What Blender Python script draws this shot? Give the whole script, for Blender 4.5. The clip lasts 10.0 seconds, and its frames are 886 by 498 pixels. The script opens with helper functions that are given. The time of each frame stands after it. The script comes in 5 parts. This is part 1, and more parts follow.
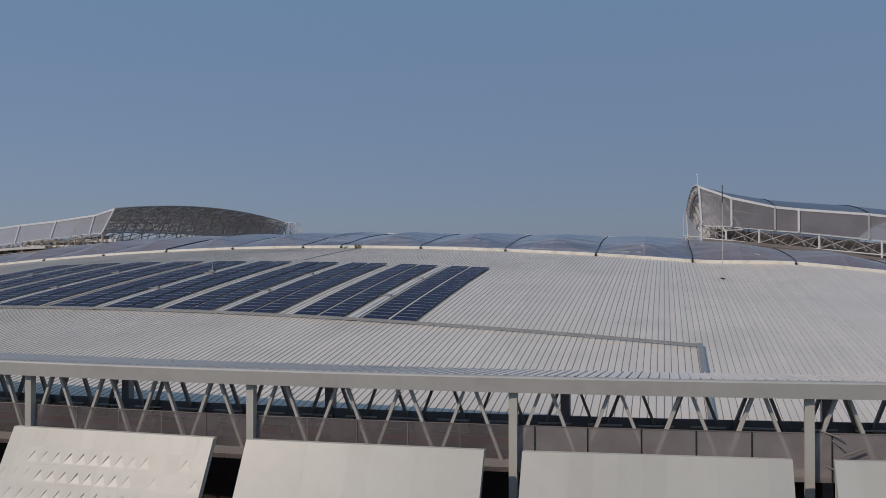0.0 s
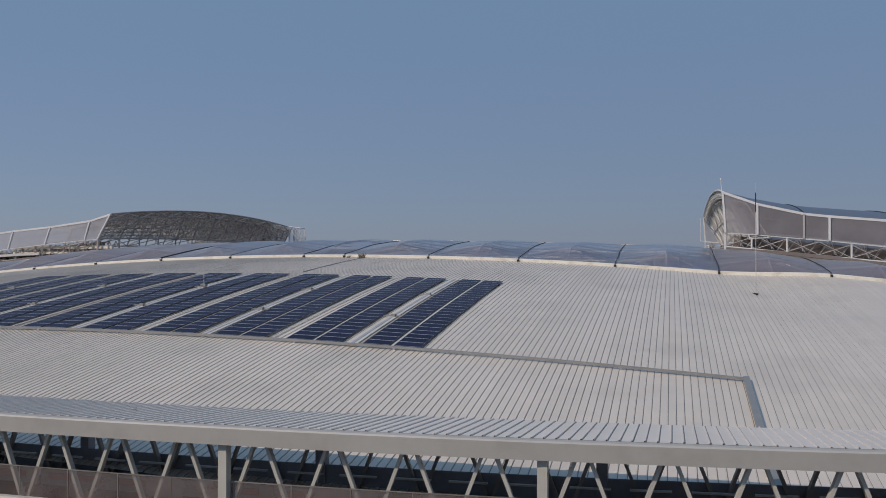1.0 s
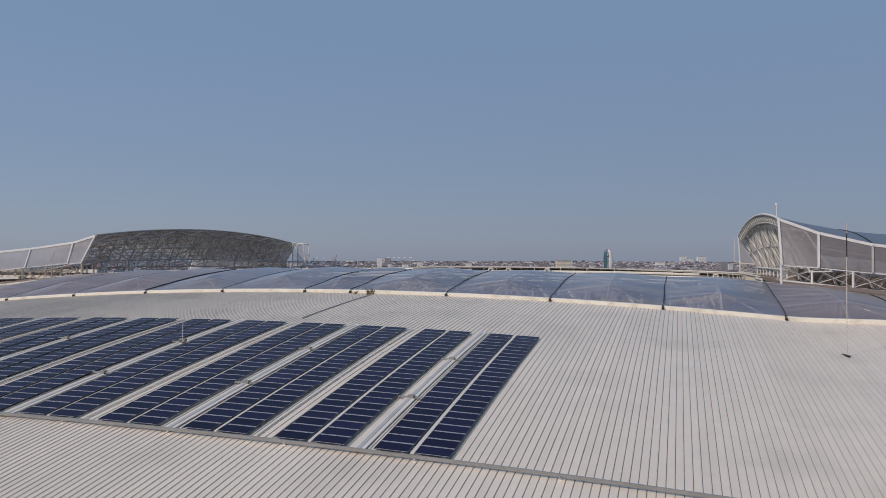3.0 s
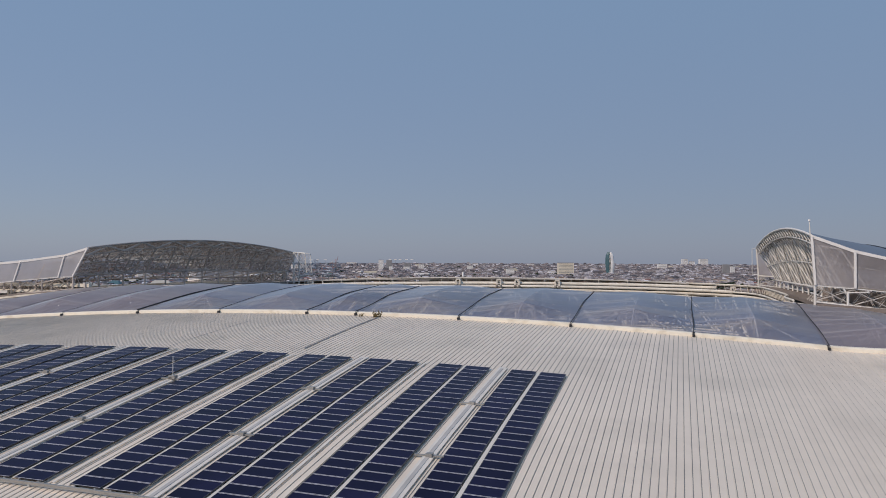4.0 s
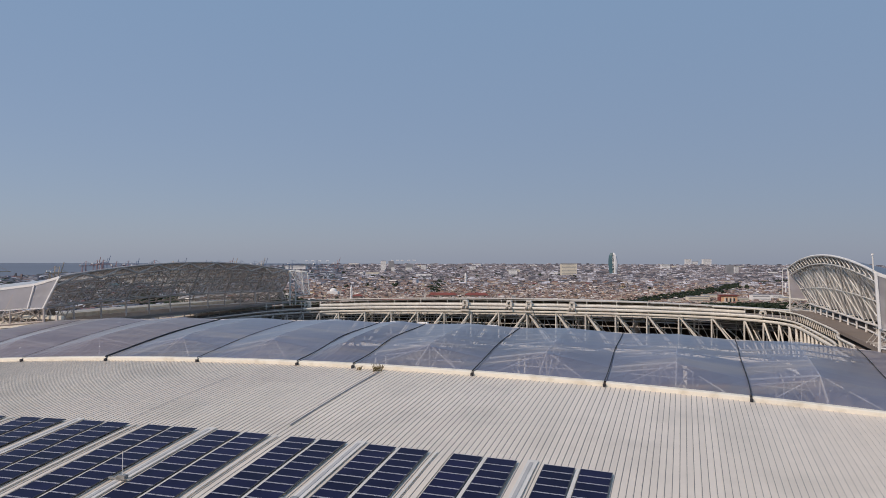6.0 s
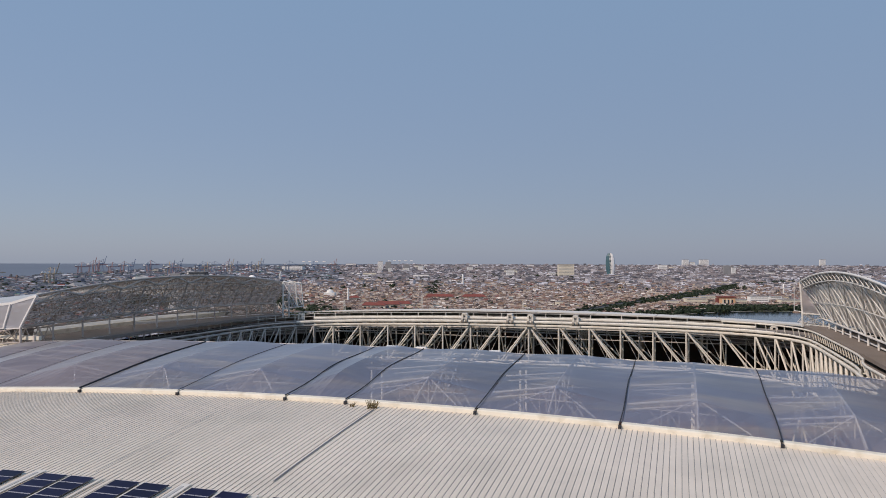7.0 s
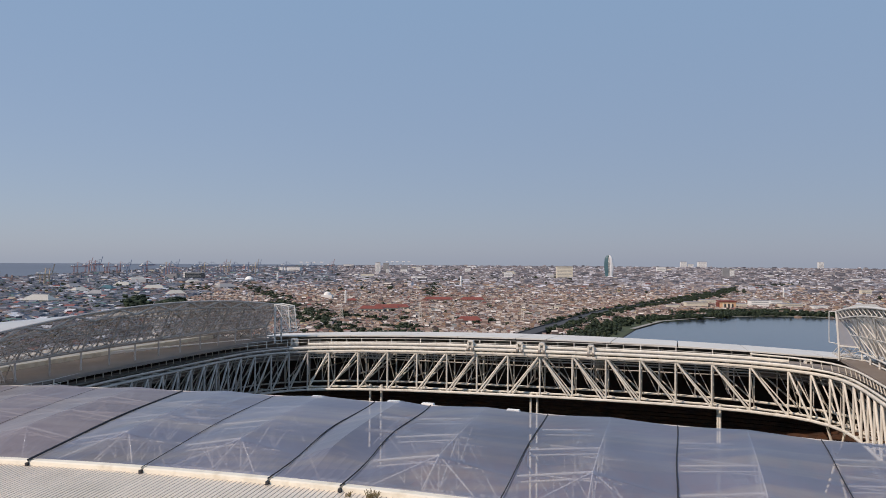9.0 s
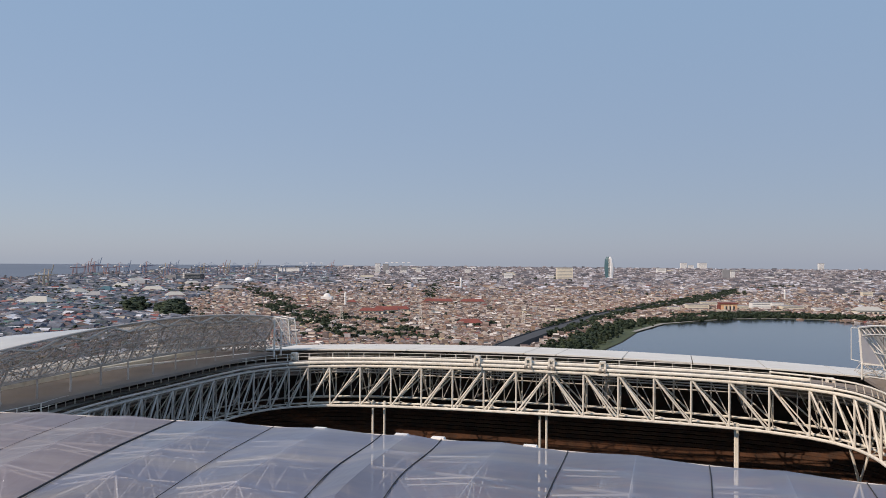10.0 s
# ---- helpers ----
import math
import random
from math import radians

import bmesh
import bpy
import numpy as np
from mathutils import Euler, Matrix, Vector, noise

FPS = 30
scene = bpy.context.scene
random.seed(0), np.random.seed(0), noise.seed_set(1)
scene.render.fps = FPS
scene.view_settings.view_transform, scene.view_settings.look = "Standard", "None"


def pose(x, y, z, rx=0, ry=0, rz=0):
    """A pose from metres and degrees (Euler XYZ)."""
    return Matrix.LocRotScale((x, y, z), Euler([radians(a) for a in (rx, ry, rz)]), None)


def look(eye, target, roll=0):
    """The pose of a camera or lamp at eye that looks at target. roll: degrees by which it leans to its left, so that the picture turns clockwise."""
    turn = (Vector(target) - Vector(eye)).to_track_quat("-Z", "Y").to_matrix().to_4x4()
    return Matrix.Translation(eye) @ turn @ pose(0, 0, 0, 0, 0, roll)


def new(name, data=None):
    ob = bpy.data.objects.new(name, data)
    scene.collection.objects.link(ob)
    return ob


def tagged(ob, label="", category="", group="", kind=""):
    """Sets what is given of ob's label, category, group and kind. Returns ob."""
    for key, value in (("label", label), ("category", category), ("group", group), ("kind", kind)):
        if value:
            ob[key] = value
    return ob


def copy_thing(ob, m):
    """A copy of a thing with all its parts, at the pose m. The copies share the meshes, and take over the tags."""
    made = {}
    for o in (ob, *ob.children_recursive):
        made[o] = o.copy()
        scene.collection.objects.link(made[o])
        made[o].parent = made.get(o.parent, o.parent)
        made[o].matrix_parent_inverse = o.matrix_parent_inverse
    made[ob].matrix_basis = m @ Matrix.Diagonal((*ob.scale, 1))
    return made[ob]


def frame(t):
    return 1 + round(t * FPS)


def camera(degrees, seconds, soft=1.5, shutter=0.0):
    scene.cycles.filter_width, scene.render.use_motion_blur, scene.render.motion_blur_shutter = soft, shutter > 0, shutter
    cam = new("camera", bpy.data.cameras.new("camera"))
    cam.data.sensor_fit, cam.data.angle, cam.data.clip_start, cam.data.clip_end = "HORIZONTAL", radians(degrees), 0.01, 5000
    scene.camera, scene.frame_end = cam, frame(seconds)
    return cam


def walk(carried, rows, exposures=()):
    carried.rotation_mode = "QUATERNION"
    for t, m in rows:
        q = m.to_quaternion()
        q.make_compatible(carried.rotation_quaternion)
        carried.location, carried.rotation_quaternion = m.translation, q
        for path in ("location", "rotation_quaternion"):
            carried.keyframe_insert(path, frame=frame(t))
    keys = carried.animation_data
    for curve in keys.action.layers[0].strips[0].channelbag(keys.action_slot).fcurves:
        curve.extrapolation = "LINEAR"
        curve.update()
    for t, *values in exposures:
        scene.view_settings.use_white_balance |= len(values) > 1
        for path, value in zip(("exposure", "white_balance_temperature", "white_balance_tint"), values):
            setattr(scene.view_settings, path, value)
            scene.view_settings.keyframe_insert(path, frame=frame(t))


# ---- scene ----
cam = camera(60.4, 10.0, soft=0.9)
PATH = [
    (0, (-1.216, 0.579, 67.933), (-1.175, 2.578, 67.9513), -0.09),
    (0.5, (-1.140, 3.862, 68.564), (-1.113, 5.862, 68.5842), -0.07),
    (1, (-1.312, 7.064, 69.221), (-1.290, 9.064, 69.2419), -0.05),
    (1.5, (-1.502, 10.359, 70.120), (-1.487, 12.359, 70.1415), -0.04),
    (2, (-1.677, 13.792, 71.158), (-1.667, 15.792, 71.1813), 0.06),
    (2.5, (-2.147, 17.114, 72.364), (-2.141, 19.114, 72.3892), 0.10),
    (4, (-4.095, 26.732, 75.753), (-4.094, 28.731, 75.7856), 0.28),
    (4.5, (-4.474, 29.766, 76.903), (-4.477, 31.765, 76.9339), 0.24),
    (5, (-4.730, 32.872, 77.964), (-4.735, 34.872, 77.9960), 0.20),
    (5.5, (-4.884, 35.919, 79.126), (-4.891, 37.919, 79.1583), 0.18),
    (7, (-5.313, 45.117, 82.999), (-5.310, 47.117, 83.0314), 0.17),
    (7.5, (-5.604, 48.177, 84.248), (-5.602, 50.176, 84.2800), 0.25),
    (8, (-5.858, 51.233, 85.442), (-5.856, 53.233, 85.4751), 0.26),
    (8.5, (-6.249, 54.279, 86.587), (-6.242, 56.279, 86.6203), 0.32),
    (9, (-6.715, 57.401, 87.744), (-6.706, 59.400, 87.7774), 0.39),
    (9.5, (-7.252, 60.266, 88.993), (-7.246, 62.266, 89.0274), 0.41),
    (10, (-7.928, 63.014, 90.103), (-7.918, 65.014, 90.1378), 0.44),
]
walk(cam, [(t, look(eye, target, roll)) for t, eye, target, roll in PATH], [(0.0, -0.22, 6350, 16.5), (1.0, -0.13, 6400, 17), (2.5, 0.02, 6550, 17.5), (4.5, 0.16, 6750, 18.5), (7.5, 0.32, 6850, 18.5), (8.7, 0.40, 6900, 18.5), (10.0, 0.57, 7100, 18)])

# ---- light ----
SUN_AZ, SUN_EL = -125.0, 41.0          # degrees clockwise from +y, and above the horizon
world = bpy.data.worlds.new("sky")
scene.world = world
world.use_nodes = True
wn, wl = world.node_tree.nodes, world.node_tree.links
sky = wn.new("ShaderNodeTexSky")
sky.sky_type, sky.sun_disc = "NISHITA", False
sky.sun_elevation, sky.sun_rotation = radians(SUN_EL), radians(-SUN_AZ)
sky.altitude, sky.air_density, sky.dust_density, sky.ozone_density = 0.0, 1.0, 0.6, 3.0
# a veil of haze over the clear sky, greyer towards the horizon
up, sep, thin, tone, haze = (wn.new("ShaderNode" + k) for k in ("TexCoord", "SeparateXYZ", "MapRange", "Mix", "Mix"))
wl.new(up.outputs["Generated"], sep.inputs[0])
wl.new(sep.outputs["Z"], thin.inputs["Value"])
thin.inputs["From Min"].default_value, thin.inputs["From Max"].default_value = 0.0, 0.45
tone.data_type = haze.data_type = "RGBA"
tone.inputs["A"].default_value, tone.inputs["B"].default_value = (2.5, 3.3, 4.62, 1), (2.35, 4.15, 6.25, 1)
wl.new(thin.outputs[0], tone.inputs["Factor"])
haze.inputs["Factor"].default_value = 0.76
wl.new(sky.outputs[0], haze.inputs["A"])
wl.new(tone.outputs["Result"], haze.inputs["B"])
wl.new(haze.outputs["Result"], wn["Background"].inputs[0])
wn["Background"].inputs[1].default_value = 0.075
sun = new("sun", bpy.data.lights.new("sun", "SUN"))
sun.data.energy, sun.data.angle, sun.data.color = 2.45, radians(0.6), (1.0, 0.885, 0.73)
_to_sun = Vector((math.sin(radians(SUN_AZ)) * math.cos(radians(SUN_EL)), math.cos(radians(SUN_AZ)) * math.cos(radians(SUN_EL)), math.sin(radians(SUN_EL))))
sun.matrix_world = look(_to_sun * 300, (0, 0, 0))

# ---- materials ----


def ramp_stops(node, stops):
    els = node.color_ramp.elements
    while len(els) < len(stops):
        els.new(0.5)
    for e, (p, c) in zip(els, stops):
        e.position, e.color = p, (*c, 1)


def material(name, base, rough=0.6, metal=0.0, vary=0.12, scale=1.0, fine=12.0, bump=0.0, stretch=(1, 1, 1), rand=0.0, dirt=None, dirt_amount=0.0):
    """A painted or rough surface: two scales of variation, optional streaks of dirt, fine relief and a tone that differs from object to object."""
    m = bpy.data.materials.new(name)
    m.use_nodes = True
    n, l = m.node_tree.nodes, m.node_tree.links
    b = n["Principled BSDF"]
    geo = n.new("ShaderNodeNewGeometry")
    mp = n.new("ShaderNodeMapping")
    mp.inputs["Scale"].default_value = stretch
    l.new(geo.outputs["Position"], mp.inputs["Vector"])
    big, small = n.new("ShaderNodeTexNoise"), n.new("ShaderNodeTexNoise")
    for node, sc, det in ((big, scale, 4.0), (small, scale * fine, 3.0)):
        node.inputs["Scale"].default_value, node.inputs["Detail"].default_value = sc, det
        l.new(mp.outputs[0], node.inputs["Vector"])
    add = n.new("ShaderNodeMath")
    add.operation = "MULTIPLY_ADD"
    l.new(small.outputs["Fac"], add.inputs[0])
    add.inputs[1].default_value = 0.45
    l.new(big.outputs["Fac"], add.inputs[2])
    rng = n.new("ShaderNodeMapRange")
    rng.inputs["From Min"].default_value, rng.inputs["From Max"].default_value = 0.45, 1.0
    rng.inputs["To Min"].default_value, rng.inputs["To Max"].default_value = 1 - vary, 1 + vary
    l.new(add.outputs[0], rng.inputs["Value"])
    val = rng.outputs[0]
    if rand:
        info, rr, mul = n.new("ShaderNodeObjectInfo"), n.new("ShaderNodeMapRange"), n.new("ShaderNodeMath")
        rr.inputs["To Min"].default_value, rr.inputs["To Max"].default_value = 1 - rand, 1 + rand
        l.new(info.outputs["Random"], rr.inputs["Value"])
        mul.operation = "MULTIPLY"
        l.new(val, mul.inputs[0]), l.new(rr.outputs[0], mul.inputs[1])
        val = mul.outputs[0]
    hsv = n.new("ShaderNodeHueSaturation")
    hsv.inputs["Color"].default_value = (*base, 1)
    l.new(val, hsv.inputs["Value"])
    col = hsv.outputs[0]
    if dirt:
        dn, dr, mix = n.new("ShaderNodeTexNoise"), n.new("ShaderNodeMapRange"), n.new("ShaderNodeMix")
        dn.inputs["Scale"].default_value, dn.inputs["Detail"].default_value = scale * 2.3, 6.0
        l.new(mp.outputs[0], dn.inputs["Vector"])
        dr.inputs["From Min"].default_value, dr.inputs["From Max"].default_value = 0.5, 0.75
        dr.inputs["To Max"].default_value = dirt_amount
        l.new(dn.outputs["Fac"], dr.inputs["Value"])
        mix.data_type = "RGBA"
        mix.inputs["B"].default_value = (*dirt, 1)
        l.new(dr.outputs[0], mix.inputs["Factor"]), l.new(col, mix.inputs["A"])
        col = mix.outputs["Result"]
    l.new(col, b.inputs["Base Color"])
    b.inputs["Roughness"].default_value, b.inputs["Metallic"].default_value = rough, metal
    if bump:
        bp = n.new("ShaderNodeBump")
        bp.inputs["Strength"].default_value, bp.inputs["Distance"].default_value = bump, 0.02
        l.new(small.outputs["Fac"], bp.inputs["Height"]), l.new(bp.outputs[0], b.inputs["Normal"])
    return m


def film(name, base, clear, rough=0.15, scale=0.5, spread=0.1, gloss=1.4, streak=None):
    """A thin translucent sheet: part clear, part milky, with a sheen."""
    m = bpy.data.materials.new(name)
    m.use_nodes = True
    n, l = m.node_tree.nodes, m.node_tree.links
    n.remove(n["Principled BSDF"])
    out = n["Material Output"]
    geo, ns, rg = n.new("ShaderNodeNewGeometry"), n.new("ShaderNodeTexNoise"), n.new("ShaderNodeMapRange")
    ns.inputs["Scale"].default_value, ns.inputs["Detail"].default_value = scale, 5.0
    l.new(geo.outputs["Position"], ns.inputs["Vector"])
    rg.inputs["From Min"].default_value, rg.inputs["From Max"].default_value = 0.3, 0.7
    rg.inputs["To Min"].default_value, rg.inputs["To Max"].default_value = clear - spread, clear + spread
    l.new(ns.outputs["Fac"], rg.inputs["Value"])
    dif, trl, tra, glo, fre = (n.new("ShaderNode" + k) for k in ("BsdfDiffuse", "BsdfTranslucent", "BsdfTransparent", "BsdfGlossy", "Fresnel"))
    dif.inputs[0].default_value = trl.inputs[0].default_value = (*base, 1)
    if streak:                            # long soft bands of dust along the eave
        mp, band, ramp, mix = (n.new("ShaderNode" + k) for k in ("Mapping", "TexNoise", "MapRange", "Mix"))
        mp.inputs["Rotation"].default_value[2] = radians(17.4)
        mp.inputs["Scale"].default_value = (0.035, 0.42, 0.3)
        l.new(geo.outputs["Position"], mp.inputs["Vector"]), l.new(mp.outputs[0], band.inputs["Vector"])
        band.inputs["Scale"].default_value, band.inputs["Detail"].default_value = 1.0, 4.0
        ramp.inputs["From Min"].default_value, ramp.inputs["From Max"].default_value = 0.46, 0.68
        l.new(band.outputs["Fac"], ramp.inputs["Value"])
        mix.data_type = "RGBA"
        mix.inputs["A"].default_value, mix.inputs["B"].default_value = (*base, 1), (*streak, 1)
        l.new(ramp.outputs[0], mix.inputs["Factor"])
        l.new(mix.outputs["Result"], dif.inputs[0]), l.new(mix.outputs["Result"], trl.inputs[0])
    glo.inputs["Roughness"].default_value = rough
    fre.inputs[0].default_value = gloss
    milk, body, top = n.new("ShaderNodeMixShader"), n.new("ShaderNodeMixShader"), n.new("ShaderNodeMixShader")
    milk.inputs[0].default_value = 0.35
    l.new(dif.outputs[0], milk.inputs[1]), l.new(trl.outputs[0], milk.inputs[2])
    l.new(rg.outputs[0], body.inputs[0]), l.new(milk.outputs[0], body.inputs[1]), l.new(tra.outputs[0], body.inputs[2])
    l.new(fre.outputs[0], top.inputs[0]), l.new(body.outputs[0], top.inputs[1]), l.new(glo.outputs[0], top.inputs[2])
    l.new(top.outputs[0], out.inputs[0])
    return m


def island_colours(name, stops, rough=0.85, noise_scale=0.25, vary=0.25):
    """Colour picked piece by piece for joined far-off pieces, with soiling."""
    m = bpy.data.materials.new(name)
    m.use_nodes = True
    n, l = m.node_tree.nodes, m.node_tree.links
    geo, rp, ns, rg, hs = (n.new("ShaderNode" + k) for k in ("NewGeometry", "ValToRGB", "TexNoise", "MapRange", "HueSaturation"))
    rp.color_ramp.interpolation = "CONSTANT"
    ramp_stops(rp, stops)
    l.new(geo.outputs["Random Per Island"], rp.inputs[0])
    ns.inputs["Scale"].default_value, ns.inputs["Detail"].default_value = noise_scale, 4.0
    l.new(geo.outputs["Position"], ns.inputs["Vector"])
    rg.inputs["From Min"].default_value, rg.inputs["From Max"].default_value = 0.3, 0.7
    rg.inputs["To Min"].default_value, rg.inputs["To Max"].default_value = 1 - vary, 1 + vary
    l.new(ns.outputs["Fac"], rg.inputs["Value"]), l.new(rg.outputs[0], hs.inputs["Value"]), l.new(rp.outputs[0], hs.inputs["Color"])
    b = n["Principled BSDF"]
    l.new(hs.outputs[0], b.inputs["Base Color"])
    b.inputs["Roughness"].default_value = rough
    return m


ROOF = material("roof_sheet", (0.79, 0.695, 0.59), 0.42, 0.25, 0.07, 0.06, 14, 0.05, rand=0.035, dirt=(0.45, 0.40, 0.33), dirt_amount=0.35)
CAP = material("cap_sheet", (0.745, 0.685, 0.62), 0.45, 0.1, 0.06, 0.1, 12, 0.05, rand=0.03)
FASCIA = material("fascia_paint", (0.49, 0.47, 0.425), 0.5, 0.1, 0.06, 0.3, 10, 0.03, dirt=(0.3, 0.27, 0.23), dirt_amount=0.3)
STEEL = material("cream_steel", (0.75, 0.71, 0.635), 0.5, 0.0, 0.1, 0.4, 8, 0.0, rand=0.06, dirt=(0.3, 0.22, 0.15), dirt_amount=0.3)
STEEL_LIGHT = material("white_steel", (0.74, 0.73, 0.70), 0.45, 0.0, 0.06, 0.4, 8, rand=0.05, dirt=(0.4, 0.35, 0.3), dirt_amount=0.2)
# darker and browner than the white steel of the right sliding roof
STEEL_BROWN = material("brown_steel", (0.48, 0.43, 0.395), 0.6, 0.0, 0.15, 0.5, 8, rand=0.15)
STEEL_MID = material("pale_tube_steel", (0.52, 0.49, 0.46), 0.5, 0.0, 0.1, 0.4, 8, rand=0.1)
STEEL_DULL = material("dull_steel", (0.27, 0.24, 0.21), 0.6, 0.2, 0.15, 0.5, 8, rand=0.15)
STRIP = material("edge_strip", (0.78, 0.73, 0.62), 0.5, 0.0, 0.06, 0.3, 10, dirt=(0.42, 0.34, 0.22), dirt_amount=0.5)
DARK = material("dark_cable", (0.02, 0.02, 0.025), 0.6, 0.0, 0.2, 3.0)
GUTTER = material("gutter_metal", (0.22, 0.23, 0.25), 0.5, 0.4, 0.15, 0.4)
CLAD = material("facade_panel", (0.565, 0.545, 0.48), 0.46, 0.06, 0.05, 0.2, 12, 0.04, rand=0.04, dirt=(0.5, 0.46, 0.38), dirt_amount=0.3)
DECK = material("deck", (0.245, 0.212, 0.192), 0.8, 0.0, 0.12, 0.15, 14, 0.1, dirt=(0.25, 0.205, 0.155), dirt_amount=0.4)
DECK.node_tree.nodes["Principled BSDF"].inputs["Specular IOR Level"].default_value = 0.12
CONCRETE = material("concrete", (0.30, 0.28, 0.26), 0.85, 0.0, 0.15, 0.1, 14, 0.1)
CELL = material("solar_glass", (0.0092, 0.0085, 0.033), 0.3, 0.0, 0.25, 0.5, 10, rand=0.25)
CELL.node_tree.nodes["Principled BSDF"].inputs["Specular IOR Level"].default_value = 0.06
ALU = material("aluminium", (0.62, 0.64, 0.66), 0.38, 0.7, 0.08, 0.6)
GALV = material("dull_galvanised", (0.68, 0.65, 0.60), 0.5, 0.15, 0.08, 0.6)
DUCT = material("dull_duct", (0.44, 0.43, 0.42), 0.55, 0.15, 0.12, 0.6)
FRAME_PALE = material("panel_frame", (0.50, 0.48, 0.52), 0.45, 0.3, 0.1, 0.6)
FRAME_WHITE = material("white_frame_paint", (0.78, 0.77, 0.75), 0.5, 0.0, 0.06, 0.4)
FRAME_DARK = material("dark_panel_frame", (0.045, 0.045, 0.055), 0.5, 0.2, 0.1, 0.6)
PIPE = material("galvanised_tray", (0.36, 0.355, 0.34), 0.5, 0.5, 0.12, 0.8)
MEMBRANE = film("membrane", (0.365, 0.39, 0.535), 0.50, 0.36, 0.05, 0.15, 1.42, (0.54, 0.52, 0.57))
MEMBRANE_BROWN = film("dusty_membrane", (0.335, 0.315, 0.38), 0.36, 0.45, 0.05, 0.08, 1.12, (0.42, 0.395, 0.44))
# paler, denser film for the right-hand bays, standing in for glare
SCREEN_GLARE = film("glare_screen", (0.60, 0.53, 0.50), 0.34, 0.3, 0.5, 0.12, 1.06)
SCREEN = film("smoky_screen", (0.46, 0.39, 0.37), 0.60, 0.3, 0.5, 0.14, 1.06)
BARRIER = material("barrier_board", (0.22, 0.18, 0.165), 0.8, 0.0, 0.2, 0.3, 6, dirt=(0.34, 0.30, 0.27), dirt_amount=0.6)
BARRIER_RED = material("faded_red_stripe", (0.34, 0.10, 0.075), 0.8, 0.0, 0.25, 0.4, 6, dirt=(0.25, 0.19, 0.17), dirt_amount=0.7)
NET = film("netting", (0.44, 0.395, 0.375), 0.50, 0.5, 1.6, 0.25, 1.03)
FAR_ROOFING = material("white_far_roofing", (0.66, 0.64, 0.60), 0.6, 0.0, 0.06, 0.1, 10, dirt=(0.5, 0.46, 0.4), dirt_amount=0.3)
FAR_FILM = film("far_membrane", (0.80, 0.79, 0.76), 0.12, 0.5, 0.12, 0.08, 1.03)
NET_LIGHT = film("pale_netting", (0.50, 0.475, 0.49), 0.36, 0.4, 0.3, 0.08, 1.06)
NET_PALE = film("milky_panel", (0.60, 0.60, 0.64), 0.28, 0.4, 0.3, 0.08, 1.06)
NET_CLEAR = film("clear_sheeting", (0.55, 0.55, 0.58), 0.68, 0.3, 0.6, 0.12, 1.15)
SHEET_WHITE = material("blue_grey_roofing", (0.125, 0.145, 0.185), 0.38, 0.1, 0.08, 0.1)
# near-black base stands in for deep shade; the red blotches vary at random
DARK_WALL = material("shade_dark_wall", (0.045, 0.035, 0.032), 0.8, 0.0, 0.4, 0.3, 6, dirt=(0.12, 0.02, 0.015), dirt_amount=0.5)
# narrow darker strip beside each rib
SEAM = material("seam_strip", (0.31, 0.295, 0.27), 0.7, 0.1, 0.2, 0.3)
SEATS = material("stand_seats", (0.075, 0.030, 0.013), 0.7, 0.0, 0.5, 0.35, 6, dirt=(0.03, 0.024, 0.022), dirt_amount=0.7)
TURF = material("turf", (0.05, 0.10, 0.03), 0.9, 0.0, 0.2, 0.1)
GROUND = material("city_ground", (0.060, 0.052, 0.050), 0.9, 0.0, 0.3, 0.01, 20)
WATER = material("lake_water", (0.030, 0.038, 0.055), 0.12, 0.0, 0.2, 0.02, 40, 0.22)
WATER.node_tree.nodes["Principled BSDF"].inputs["Specular IOR Level"].default_value = 0.8
# the grey in this base colour stands in for haze over the sea
SEA = material("hazed_sea_water", (0.125, 0.145, 0.185), 0.6, 0.0, 0.1, 0.002, 40, 0.2)
ROAD = material("asphalt", (0.055, 0.055, 0.06), 0.85, 0.0, 0.2, 0.05)
GRASS = material("bank_grass", (0.055, 0.070, 0.030), 0.9, 0.0, 0.25, 0.03)
LEAF = island_colours("leaves", [(0, (0.022, 0.038, 0.020)), (0.35, (0.030, 0.048, 0.024)), (0.65, (0.017, 0.030, 0.017)), (0.85, (0.044, 0.060, 0.028))], 0.9, 0.3, 0.4)
HOUSE_WALL = island_colours("house_walls", [(0, (0.391, 0.307, 0.252)), (0.18, (0.227, 0.167, 0.142)), (0.36, (0.569, 0.500, 0.446)), (0.52, (0.196, 0.151, 0.140)), (0.66, (0.339, 0.230, 0.166)), (0.80, (0.090, 0.071, 0.068)), (0.90, (0.426, 0.396, 0.396))])
HOUSE_ROOF = island_colours("house_roofs", [(0, (0.201, 0.108, 0.084)), (0.13, (0.267, 0.191, 0.164)), (0.27, (0.410, 0.320, 0.251)), (0.41, (0.110, 0.077, 0.072)), (0.53, (0.402, 0.345, 0.319)), (0.63, (0.058, 0.045, 0.044)), (0.75, (0.200, 0.160, 0.157)), (0.83, (0.637, 0.584, 0.539)), (0.925, (0.182, 0.059, 0.050)), (0.965, (0.432, 0.351, 0.204)), (0.98, (0.158, 0.191, 0.191))])
# greyer, bluer house colours that stand in for haze over the far city
HAZED_ROOF = island_colours("hazed_roofs", [(0, (0.165, 0.126, 0.128)), (0.2, (0.113, 0.104, 0.120)), (0.36, (0.256, 0.226, 0.231)), (0.54, (0.196, 0.192, 0.223)), (0.68, (0.064, 0.064, 0.073)), (0.84, (0.554, 0.545, 0.592))])
